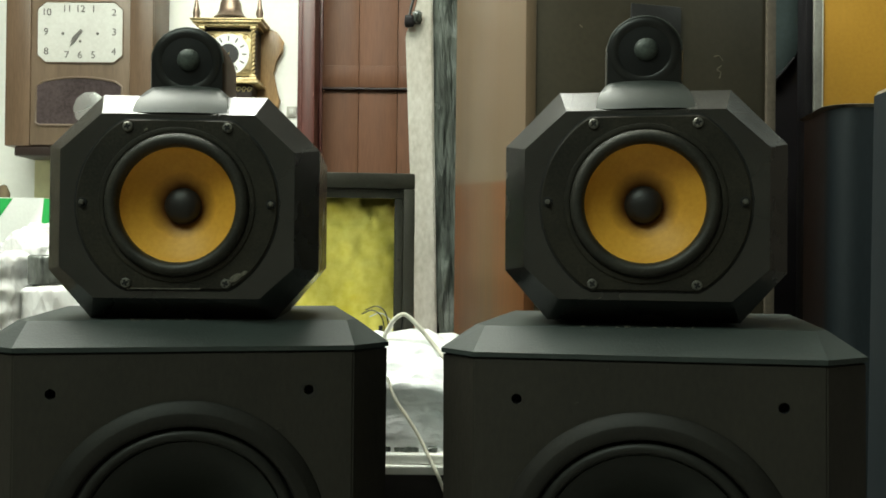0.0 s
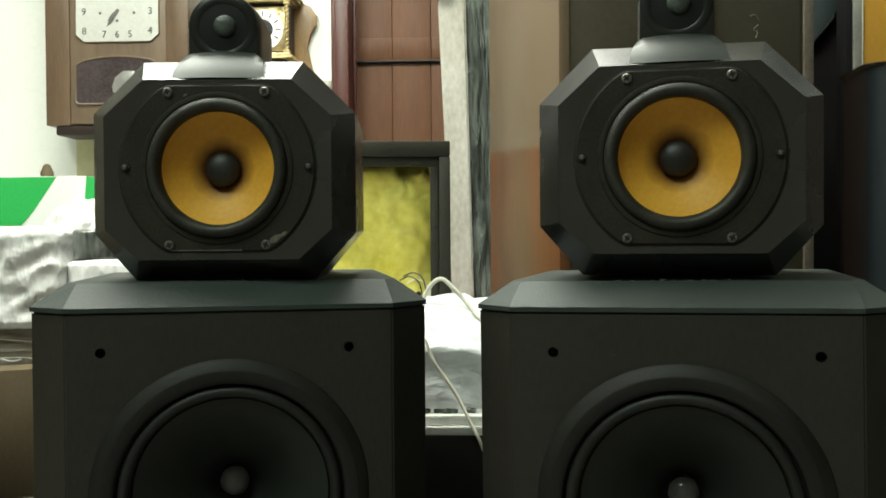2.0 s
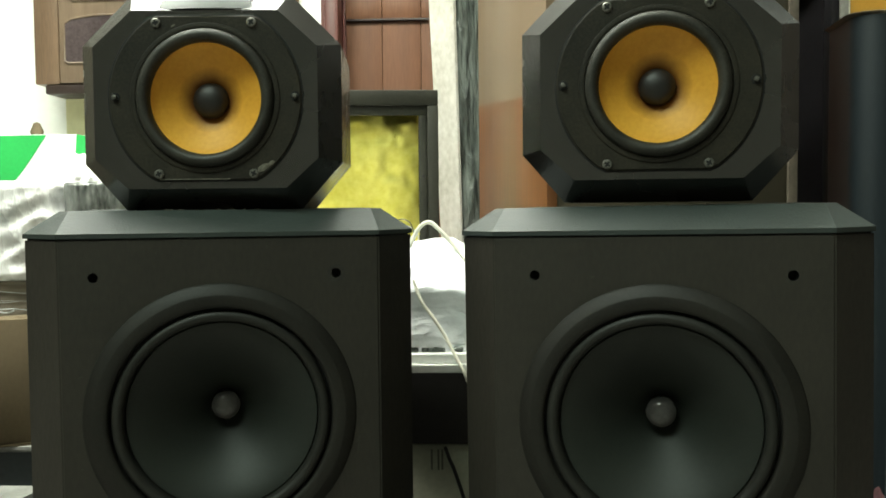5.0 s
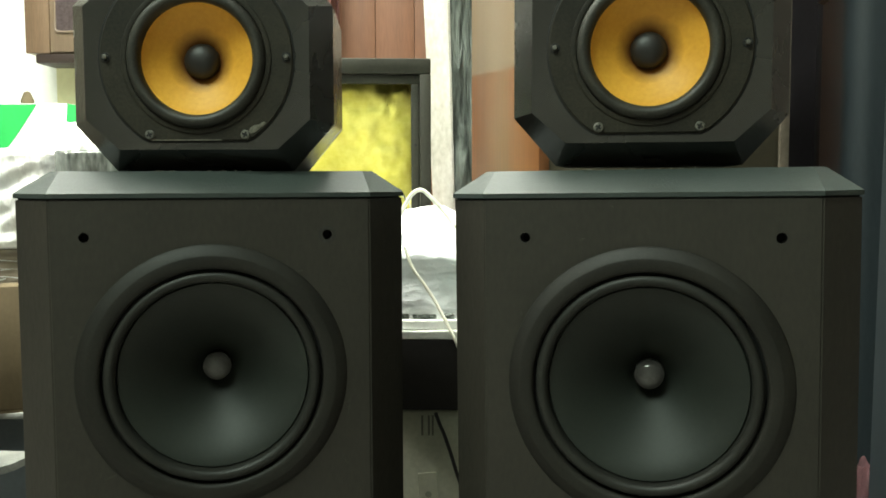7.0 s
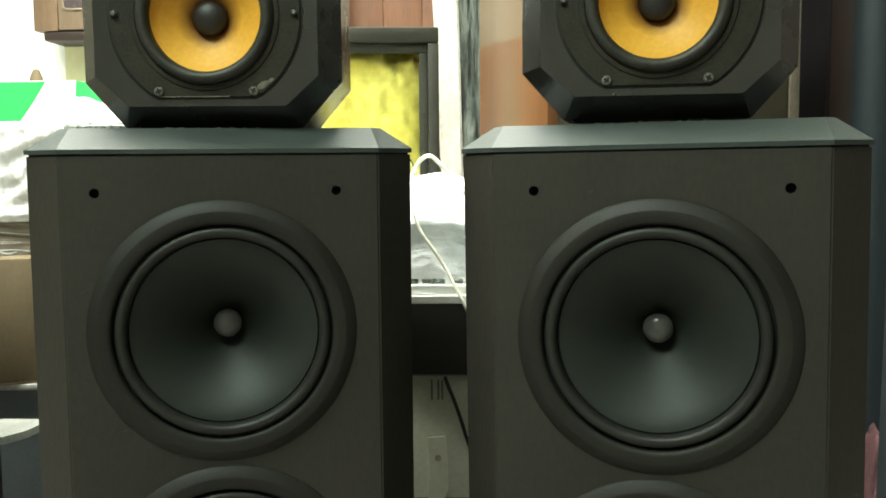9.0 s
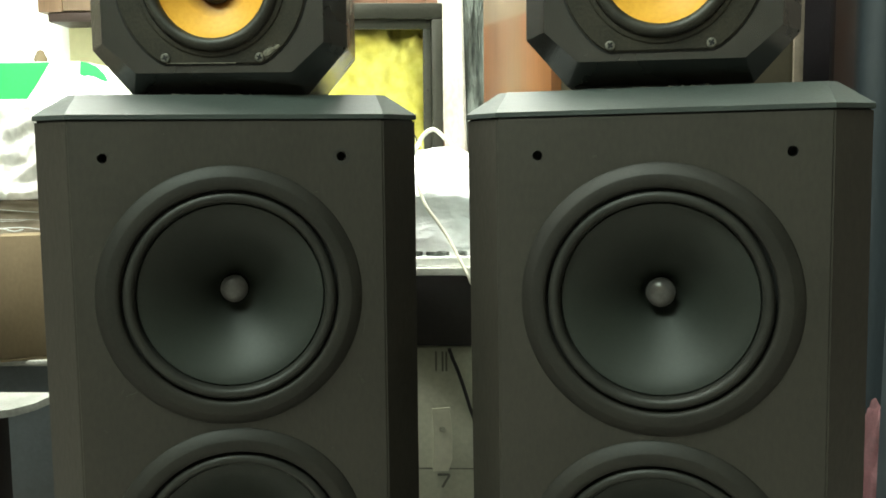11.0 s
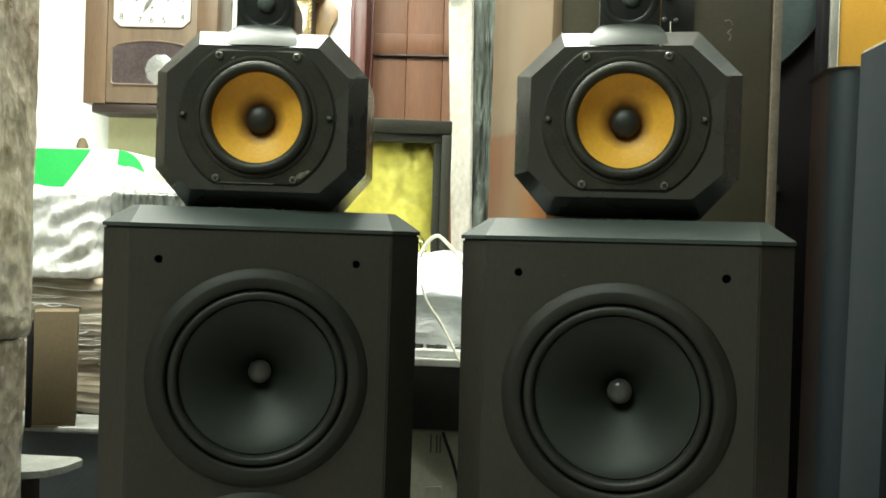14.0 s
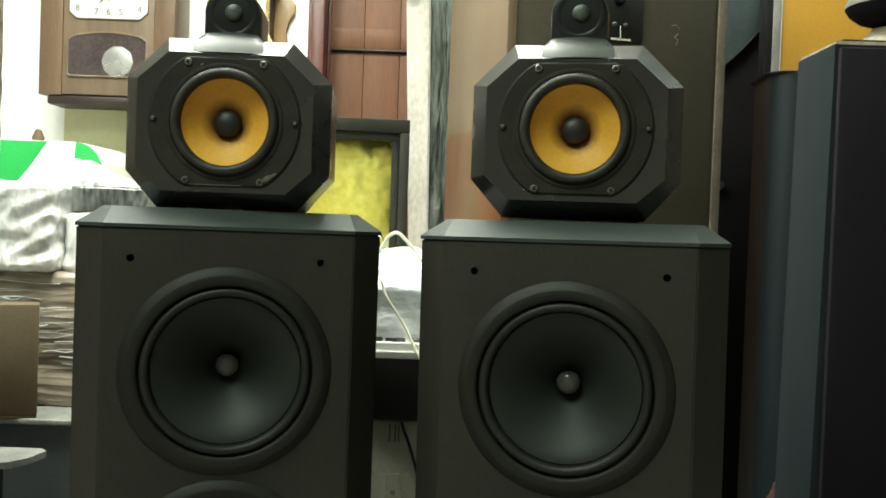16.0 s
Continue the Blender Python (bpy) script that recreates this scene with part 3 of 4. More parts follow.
    prof = [(0.0590, 0.0)] + [(0.0533 + 0.0056 * math.cos(a), -0.0020 - 0.0068 * math.sin(a)) for a in [math.pi * k / 14 for k in range(15)]] + [(0.0474, 0.004)]
    part("surround", lathe(prof, 80), M_DUSTRUBBER, mid, "dusty rubber surround")
    kev = [(0.0478 - (0.0478 - 0.0138) * u, 0.001 + 0.021 * u ** 0.80) for u in [k / 12 for k in range(13)]]
    part("cone", lathe(kev, 80), M_KEVLAR, mid, "yellow woven cone, brown towards the middle")
    part("dust_cap", lathe([(0.0154, 0.021)] + [(0.0151 * math.cos(a), 0.0185 - 0.0095 * math.sin(a)) for a in [math.pi / 2 * k / 8 for k in range(8)]] + [(0, 0.009)], 48), M_CAPDOME, mid, "black domed dust cap")
    for x in (-0.0405, 0.0405):
        for z in (0.0635, -0.0645):
            screw(h, x, z, -0.0022)
    for x in (-0.0765, 0.0765):
        part("grille_pin", lathe([(0.0024, -0.001), (0.0024, -0.0045), (0.0017, -0.0058), (0, -0.0062)], 20), M_SCREW, h, "tiny bright grille pin", pose(x, 0, 0.001))
        part("pin_seat", lathe([(0.0042, -0.0022), (0.0036, -0.0030), (0.0022, -0.0028)], 20), M_VOID, h, "", pose(x, 0, 0.001))
    if wear:
        for x, z, w in ((0.048, -0.0600, 0.012), (0.055, -0.0560, 0.007), (-0.026, 0.0610, 0.004)):
            bm = bmesh.new()
            bmesh.ops.create_icosphere(bm, subdivisions=2, radius=0.5)
            for v in bm.verts:
                v.co = Vector((v.co.x * w, v.co.y * 0.0012, v.co.z * w * 0.45)) * (1 + 0.5 * noise.noise(v.co * 6))
            part("glue_scuff", bm, M_SCUFF, h, "dried smear of glue", pose(x, -0.0022, z, 0, -35, 0))
        part("plate_chip", box(-0.040, 0.020, -0.0026, -0.0022, -0.0004, 0.0004), M_SCUFF, h, "chipped plate edge", pose(0, 0, -0.0690), None)
    # tweeter: waisted saddle and teardrop pod
    def span(hw, y0, y1, z, k=10):
        pts = [(-hw + 2 * hw * i / k, y0 + 0.004 * ((2 * i / k - 1) ** 2), z) for i in range(k + 1)]
        return pts + [(hw - 2 * hw * i / k, y1, z) for i in range(k + 1)]
    prof = [(0.0388, -0.0012, 0.0760), (0.0387, 0.0008, 0.0790), (0.0381, 0.0040, 0.0835), (0.0367, 0.0082, 0.0885), (0.0347, 0.0128, 0.0932), (0.0318, 0.0176, 0.0975), (0.0280, 0.0222, 0.1010), (0.0235, 0.0268, 0.1032)]
    saddle = loft([span(hw, y, 0.13, z) for hw, y, z in prof])
    part("saddle", saddle, M_SADDLE, h, "grey satin saddle under the tweeter", None, 60)
    # pod: round above, straight-sided below, drawn back to a tail
    def arch(r, y, foot, n=28):
        pts = [(r * math.cos(math.pi * i / n), y, r * math.sin(math.pi * i / n)) for i in range(n + 1)]
        return pts + [(-r, y, foot), (-r * 0.5, y, foot), (r * 0.5, y, foot), (r, y, foot)]
    F = -0.0315
    pod = loft([arch(0.0265, 0.0065, F * 0.9), arch(0.0284, 0.0068, F), arch(0.0295, 0.0095, F), arch(0.0300, 0.018, F), arch(0.0300, 0.042, F), arch(0.0284, 0.072, F), arch(0.0225, 0.098, F), arch(0.012, 0.118, F * 0.9), arch(0.004, 0.128, F * 0.8)])
    tw = part("tweeter", pod, M_TWEETER, h, "glossy black tweeter pod, round on top", pose(0, 0.0205, pod_z) @ Matrix.Diagonal((1.055, 1, 1.02, 1)))
    rim = tube([(0.0285 * math.cos(a), 0.0075, 0.0285 * math.sin(a)) for a in [math.pi * (i / 40) for i in range(41)]], 0.0009, 8)
    part("rim", rim, M_SADDLE, tw, "thin grey rim")
    part("bezel", lathe([(0.0275, 0.0066), (0.0262, 0.0060), (0.0215, 0.0057), (0.0200, 0.0064)], 56), M_TWEETER, tw, "black bezel")
    part("grille_mesh", lathe([(0.0202, 0.0062), (0.016, 0.0060), (0.010, 0.0052), (0, 0.0050)], 48), M_MESH, tw, "black mesh")
    part("tweeter_dome", lathe([(0.0092, 0.0054), (0.0086, 0.0032), (0.0062, 0.0014), (0.0032, 0.0006), (0, 0.0004)], 40), M_TDOME, tw, "dim metal dome behind mesh", pose(0.0012, 0, 0.0015))
    return s


loudspeaker(-0.1918, 0.7472, 12.2, 0, -0.0044, -0.2100, 0.772, 0.899, 3.0, 0.1235,
            "black floor loudspeaker with yellow mid-range cone, scuffed front", True)
loudspeaker(0.1692, 0.7150, -12.6, -0.55, 0.0022, 0.1690, 0.750, 0.9025, -9.0, 0.1272,
            "black floor loudspeaker with yellow mid-range cone, dusty surround", False)


# ---- table between and behind them, with what stands on it ----
tb = thing("work_table", "dark table with two white boards as its top", "table")
for z0, z1, y0 in ((0.6075, 0.6185, 1.135), (0.5960, 0.6065, 1.128)):
    rim = [(-0.50, y0), (0.12, y0), (0.12, 1.45), (0.012, 1.86), (0.012, 1.91), (0.060, 1.925), (0.060, 2.06), (-0.50, 2.06)]
    bd = loft([[(x, y, z0) for x, y in rim], [(x, y, z1) for x, y in rim]])
    bmesh.ops.bevel(bd, geom=bd.edges[:], offset=0.0012, segments=2, affect="EDGES")
    part("top_board", bd, M_BOARD, tb, "white melamine board")
# dark panel added to close the dark space under the boards
part("under_panel", box(-0.48, 0.10, 1.140, 1.152, 0.503, 0.5955, 0.002), M_DARKWOOD, tb, "black-brown panel closing the dark space under the boards")
for x, y in ((-0.48, 1.155), (0.062, 1.155), (-0.48, 1.90), (0.0, 1.90)):
    part("leg", box(x, x + 0.035, y, y + 0.035, 0, 0.5955, 0.002), M_DARKWOOD, tb)

bx = thing("grey_carton", "grey-green carton with paper tape and a marker stroke", "box")
part("carton_body", box(-0.30, 0.055, 1.150, 1.50, 0.0, 0.500, 0.003), M_GREYBOX, bx)
tp = [(-0.0465, 0.418), (-0.0235, 0.420), (-0.0205, 0.385), (-0.0205, 0.350), (-0.0260, 0.334), (-0.0465, 0.334), (-0.0440, 0.375)]
part("paper_tape", prism(tp, 1.1475, 1.1497), M_TAPE, bx, "strip of cream paper tape")
part("tape_stud", lathe([(0.0042, 0), (0.0036, -0.0008), (0, -0.001)], 20), M_GREYBOX, bx, "", pose(-0.033, 1.1472, 0.391))
for a, b in (((-0.040, 0.329), (-0.024, 0.329)), ((-0.024, 0.329), (-0.034, 0.312))):
    part("marker_stroke", tube([(a[0], 1.1492, a[1]), (b[0], 1.1492, b[1])], 0.0016, 6), M_MARK, bx)
part("carton_seam", box(-0.30, 0.055, 1.1487, 1.1497, 0.3365, 0.338), M_MARK, bx, "thin dark seam", None, None)
for x in (-0.0420, -0.0335, -0.0285):
    part("marker_stroke", box(x, x + 0.0025, 1.1487, 1.1497, 0.468, 0.494), M_MARK, bx, "", None, None)
solo("thin_black_cable", tube(bend([(-0.023, 1.1365, 0.500), (-0.018, 1.142, 0.484), (-0.011, 1.145, 0.466), (0.001, 1.145, 0.428), (0.018, 1.145, 0.36), (0.030, 1.145, 0.20), (0.030, 1.145, 0.005)]), 0.0024), M_BLACKCABLE, "thin black cable hanging under the table edge", "cable")

# white plastic bag lying on the table
bag = bmesh.new()
bmesh.ops.create_icosphere(bag, subdivisions=5, radius=1)
for v in bag.verts:
    c = v.co.copy()
    e = Vector((abs(c.x) ** 0.7 * math.copysign(1, c.x), abs(c.y) ** 0.9 * math.copysign(1, c.y), abs(c.z) ** 0.9 * math.copysign(1, c.z)))
    q = c * 2.2
    h = 0.10 * (1 - 2 * abs(noise.noise(q + Vector((3, 1, 7))))) + 0.06 * (1 - 2 * abs(noise.noise(q * 2.7))) + 0.02 * noise.noise(q * 7)
    e *= 1 + h
    v.co = Vector((-0.040 + 0.155 * e.x, 1.290 + 0.125 * e.y, max(0.6190, 0.640 + 0.105 * e.z - 0.012 * e.x)))
pb = thing("plastic_bag", "crumpled white plastic bag full on the table", "bag")
part("bag_body", bag, M_BAG, pb, "", None, 70)
part("print_mark", prism([(-0.049, 0.676), (-0.043, 0.679), (-0.043, 0.688), (-0.047, 0.690)], 1.1705, 1.1720), M_DUSTRING, pb, "small dark printed mark", None, None)
# strips of dark film stand in for the dark gap under the bag
for x0, w in ((-0.075, 0.018), (-0.052, 0.030), (-0.014, 0.014)):
    part("dark_gap_strip", rippled_box(x0, x0 + w, 1.150, 1.164, 0.6188, 0.6245, 0.004, 0.0015, 60, 6, (1, 1, 1), 0.0015), M_DARKFILM, pb, "dark strip standing in for the gap under the bag")

cb = thing("flat_cable", "loop of cream two-core cable lying over the bag", "cable")
part("cable_loop", tube(bend([(-0.118, 1.30, 0.735), (-0.079, 1.245, 0.738), (-0.070, 1.238, 0.757), (-0.058, 1.235, 0.776), (-0.045, 1.234, 0.782), (-0.030, 1.230, 0.770), (-0.008, 1.222, 0.746), (0.010, 1.206, 0.725), (0.030, 1.190, 0.695)]), 0.0029), M_CABLE, cb)
part("cable_tail", tube(bend([(-0.063, 1.16, 0.71), (-0.052, 1.152, 0.684), (-0.037, 1.147, 0.663), (-0.021, 1.14, 0.639), (-0.006, 1.128, 0.612), (0.003, 1.121, 0.596), (0.015, 1.122, 0.566)]), 0.0021), M_CABLE, cb)

wires = thing("thin_wires", "tangle of thin dark wires by the foam box", "wire")
for k, (dx, dz, mat) in enumerate(((0, 0, M_BLACKCABLE), (0.006, 0.006, M_BLACKCABLE), (0.012, -0.004, M_CABLE))):
    part("wire", tube(bend([(-0.118 + dx, 1.40, 0.772 + dz), (-0.102 + dx, 1.392, 0.778 + dz), (-0.088 + dx, 1.386, 0.770 + dz), (-0.083 + dx, 1.384, 0.752), (-0.086, 1.384, 0.735)]), 0.0010, 6), mat, wires)
part("wire_plug", box(-0.091, -0.085, 1.380, 1.388, 0.735, 0.756, 0.001), M_BLACK, wires)

# open loudspeaker box with yellow wadding
fb = thing("open_speaker_box", "open dark speaker box stuffed with yellow fibre wadding", "speaker box", pose(-0.0440, 1.50, 0.6188, 0, 0, 6))
W, H = 0.40, 0.3735
for name, b in (("rim", (-W, 0, 0, 0.016, H - 0.025, H)), ("rim", (-W, 0, 0, 0.016, 0, 0.018)), ("rim", (-0.018, 0, 0, 0.016, 0.0182, H - 0.0252)), ("rim", (-W, -W + 0.018, 0, 0.016, 0.0182, H - 0.0252))):
    part(name, box(*b, 0.0025), M_FRAME, fb)
for b in ((-W + 0.0182, -0.0182, 0.008, 0.024, H - 0.040, H - 0.0254), (-0.032, -0.0184, 0.008, 0.024, 0.0184, H - 0.0402), (-W + 0.0182, -W + 0.034, 0.008, 0.024, 0.0184, H - 0.0402), (-W + 0.0182, -0.0182, 0.008, 0.024, 0.0184, 0.034)):
    part("inner_frame", box(*b, 0.0015), M_FRAME, fb)
for b in ((-W, 0, 0.0165, 0.20, H - 0.012, H), (-W, 0, 0.0165, 0.20, 0, 0.012), (-0.012, 0, 0.0165, 0.20, 0.0122, H - 0.0122), (-W, -W + 0.012, 0.0165, 0.20, 0.0122, H - 0.0122), (-W, 0, 0.2002, 0.212, 0, H)):
    part("panel", box(*b), M_FRAME, fb)
for z in (H - 0.03, H - 0.14, H - 0.25):
    part("frame_screw", lathe([(0.0022, 0), (0.0018, -0.001), (0, -0.0012)], 12), M_VOID, fb, "", pose(-0.0252, 0.008, z))
foam = bmesh.new()
bmesh.ops.create_grid(foam, x_segments=70, y_segments=60, size=1)
for v in foam.verts:
    x, z = -W / 2 + v.co.x * (W / 2 - 0.030), H / 2 + v.co.y * (H / 2 - 0.030)
    e = max(abs(v.co.x), abs(v.co.y))
    q = Vector((x * 9, 0.5, z * 9))
    d = 0.038 + 0.016 * e ** 6 - 0.024 * noise.noise(q) - 0.010 * noise.noise(q * 2.6) - 0.006 * noise.noise(q * 7) - 0.030 * max(0, 0.14 - z) / 0.14
    crack = abs(x + 0.068 + 0.006 * noise.noise(Vector((z * 40, 2, 0)))) / 0.003
    if z > H - 0.085 and crack < 1.5:
        d += 0.010 * (1.5 - crack) / 1.5
    if z > H - 0.047 - 0.006 * noise.noise(Vector((x * 60, 0, 0))) and -0.085 < x < -0.03:
        d += 0.02
    v.co = Vector((x, d, z))
part("wadding", foam, M_FOAM, fb, "lumpy yellow fibre wadding", None, 80)

# tall slab in dusty foam and dark film, leaning by the big cabinet
sl = thing("wrapped_slab", "tall slab in dusty white foam and dark stretch film", "wrapped panel", pose(-0.055, 1.930, 0.6188, 0, -2.6, 0))
part("foot", box(0.0, 0.100, -0.004, 0.10, 0, 0.052, 0.004), M_BLACK, sl, "black foot")
out = [(0.0, 0.052), (0.045, 0.052), (0.063, 0.86), (0.052, 0.86), (0.034, 0.772), (0.002, 0.702)]
fm = loft([[(x, y, z) for x, z in out] for y in (0.0, 0.05)])
bmesh.ops.bevel(fm, geom=fm.edges[:], offset=0.004, segments=2, affect="EDGES")
part("foam_slab", fm, M_SLAB, sl, "dusty white foam slab")
part("film_edge", rippled_box(0.046, 0.125, 0.010, 0.10, 0.052, 0.87, 0.010, 0.0045, 18, 4, (1, 1, 0.35), 0.008), M_DARKFILM, sl, "dark side under stretch film", None, 60)
part("strap", tube(bend([(0.045, -0.002, 0.830), (0.026, -0.004, 0.785), (0.016, -0.006, 0.755), (0.010, -0.008, 0.728)]), 0.003, 8), M_BLACKCABLE, sl, "black strap")
part("strap_knot", rippled_box(0.002, 0.020, -0.016, -0.002, 0.715, 0.738, 0.006, 0.002, 60, 2, (1, 1, 1), 0.003), M_BLACK, sl, "black knot")
part("film_tuft", rippled_box(0.018, 0.036, -0.012, 0.0, 0.724, 0.746, 0.005, 0.004, 60, 9, (1, 1, 1), 0.003), M_DARKFILM, sl, "crumpled film tuft")

# big cabinet seen from behind
bc = thing("large_loudspeaker", "large wooden loudspeaker standing with its back panel out", "loudspeaker", pose(0.130, 1.480, 0, 0, 0, 15))
BW, BD, BH = 0.452, 0.42, 1.60
part("side_panel", box(0, 0.018, 0.0, BD, 0, BH, 0.0015), M_VENEER, bc, "mahogany side, a reflection painted paler on its upper part", pose(0, 0, 0))
part("side_panel", box(BW - 0.018, BW, 0, BD, 0, BH, 0.0015), M_EDGE, bc, "side with a pale worn edge")
part("back_panel", box(0.0185, BW - 0.0185, 0.004, 0.02, 0.0, BH, 0.001), M_BACKPANEL, bc, "faded olive-brown back panel")
part("top_panel", box(0.0185, BW - 0.0185, 0.021, BD, BH - 0.018, BH), M_VENEER, bc)
part("front_panel", box(0.0185, BW - 0.0185, BD - 0.02, BD - 0.001, 0, BH - 0.0185), M_VENEER, bc)
tpl = part("terminal_plate", box(0.1815, 0.2720, -0.001, 0.0038, 1.1600, 1.2775, 0.002), M_TERMINAL, bc, "black terminal plate")
part("knob", lathe([(0.011, 0), (0.0105, -0.010), (0.008, -0.013), (0, -0.0135)], 28), M_BLACK, tpl, "black level knob", pose(0.2200, -0.001, 1.2380))
for x in (0.2117, 0.2344):
    part("binding_post", lathe([(0.0042, 0), (0.0042, -0.004), (0.0022, -0.005), (0.0022, -0.009), (0, -0.0092)], 18), M_SCREW, tpl, "bright binding post", pose(x, -0.001, 1.1912))
part("bridge_wire", tube([(0.2235, -0.004, 1.188), (0.2240, -0.005, 1.166)], 0.0010, 6), M_CABLE, tpl, "pale bridge wire")
part("label_strip", box(0.206, 0.246, -0.003, -0.0012, 1.1615, 1.1650), M_TAPE, tpl, "pale strip", None, None)
UP = 0.6080
for k, pts in enumerate(([(0.335, 0.592), (0.345, 0.594), (0.352, 0.586)], [(0.350, 0.578), (0.342, 0.570), (0.349, 0.566), (0.346, 0.556)], [(0.093, 0.628), (0.098, 0.624)])):
    part("chalk_scribble", tube(bend([(x, 0.0042, z + UP) for x, z in pts], 5), 0.0010, 6), M_CHALK, bc, "faint chalk scribble")


# ---- wall clocks ----
def wall_clock():
    c = thing("wall_clock", "brown wooden wall clock with pale octagonal dial", "clock", pose(-1.267, 2.65, 1.164))
    W, H, D = 0.423, 0.62, WALL_Y - 2.65
    body = box(0, W, 0.012, D, 0, H, 0.004)
    part("case", body, M_CLOCKWOOD, c)
    # door frame round dial and window, proud of the case
    part("frame_stile", box(0, 0.072, -0.004, 0.0115, 0, H, 0.004), M_CLOCKWOOD, c)
    part("frame_stile", box(W - 0.066, W, -0.004, 0.0115, 0, H, 0.004), M_CLOCKWOOD, c)
    part("door_panel", box(0.0725, W - 0.0665, 0.000, 0.0118, 0.004, H - 0.004, 0.002), M_CLOCKPANEL, c)
    o = [(0.091, 0.262), (0.091, 0.392), (0.116, 0.414), (0.312, 0.414), (0.337, 0.392), (0.337, 0.262), (0.312, 0.240), (0.116, 0.240)]
    dl = part("dial", prism(o, -0.0035, -0.0005), M_DIAL, c, "pale silvered dial", None, 20)
    part("dial_bezel", tube([(x, -0.004, z) for x, z in o + o[:2]], 0.0016, 8), M_CLOCKWOOD, c, "thin wooden bezel")
    cx, cz = 0.214, 0.327
    for k in range(1, 13):
        a = radians(90 - 30 * k)
        ux, uz = math.cos(a), math.sin(a)
        s = min(0.098 / max(1e-6, abs(ux)), 0.066 / max(1e-6, abs(uz)))
        s = min(s, 0.112)
        words(str(k), 0.0285, M_INK, dl, pose(cx + s * ux, -0.0042, cz + s * uz, 90, 0, 0), "numeral")
    for dx in (-0.050, 0.050, 0):
        part("winding_hole", lathe([(0.0042, 0), (0.0036, -0.0008), (0, -0.0008)], 16), M_INK, dl, "", pose(cx + dx, -0.0036, cz - 0.004 - (0.022 if dx == 0 else 0)))
    for ln, w, ang in ((0.052, 0.0062, 214), (0.040, 0.008, 222)):
        p = prism([(-w / 2, -0.008), (w / 2, -0.008), (w * 0.7, ln * 0.55), (0, ln), (-w * 0.7, ln * 0.55)], -0.006, -0.0052)
        part("pointer", p, M_INK, dl, "dark pointer", pose(cx, -0.001 * (1 + ln * 10), cz, 0, ang, 0))
    # lower window with a bowed top
    top = [(0.336 - 0.247 * i / 12, 0.182 + 0.016 * math.sin(math.pi * i / 12) - (0.010 if i in (0, 12) else 0)) for i in range(13)]
    win = [(0.089, 0.068), (0.098, 0.061), (0.326, 0.061), (0.336, 0.068)] + top
    part("window_glass", prism(win, -0.0028, -0.0006), M_DARKGLASS, c, "dark glass of the pendulum window", None, 20)
    part("window_bead", tube([(x, -0.003, z) for x, z in win + win[:2]], 0.0032, 8), M_CLOCKPANEL, c)
    part("pendulum", lathe([(0.050, -0.0040), (0.049, -0.0052), (0.038, -0.0066), (0.022, -0.0080), (0, -0.0086)], 10), M_SILVER, c, "bright pendulum disc", pose(0.246, 0, 0.108))
    part("base_moulding", box(0.026, W - 0.016, 0.0, D - 0.02, -0.028, -0.0005, 0.006), M_CLOCKDARK, c, "dark base moulding")
    return c


wall_clock()


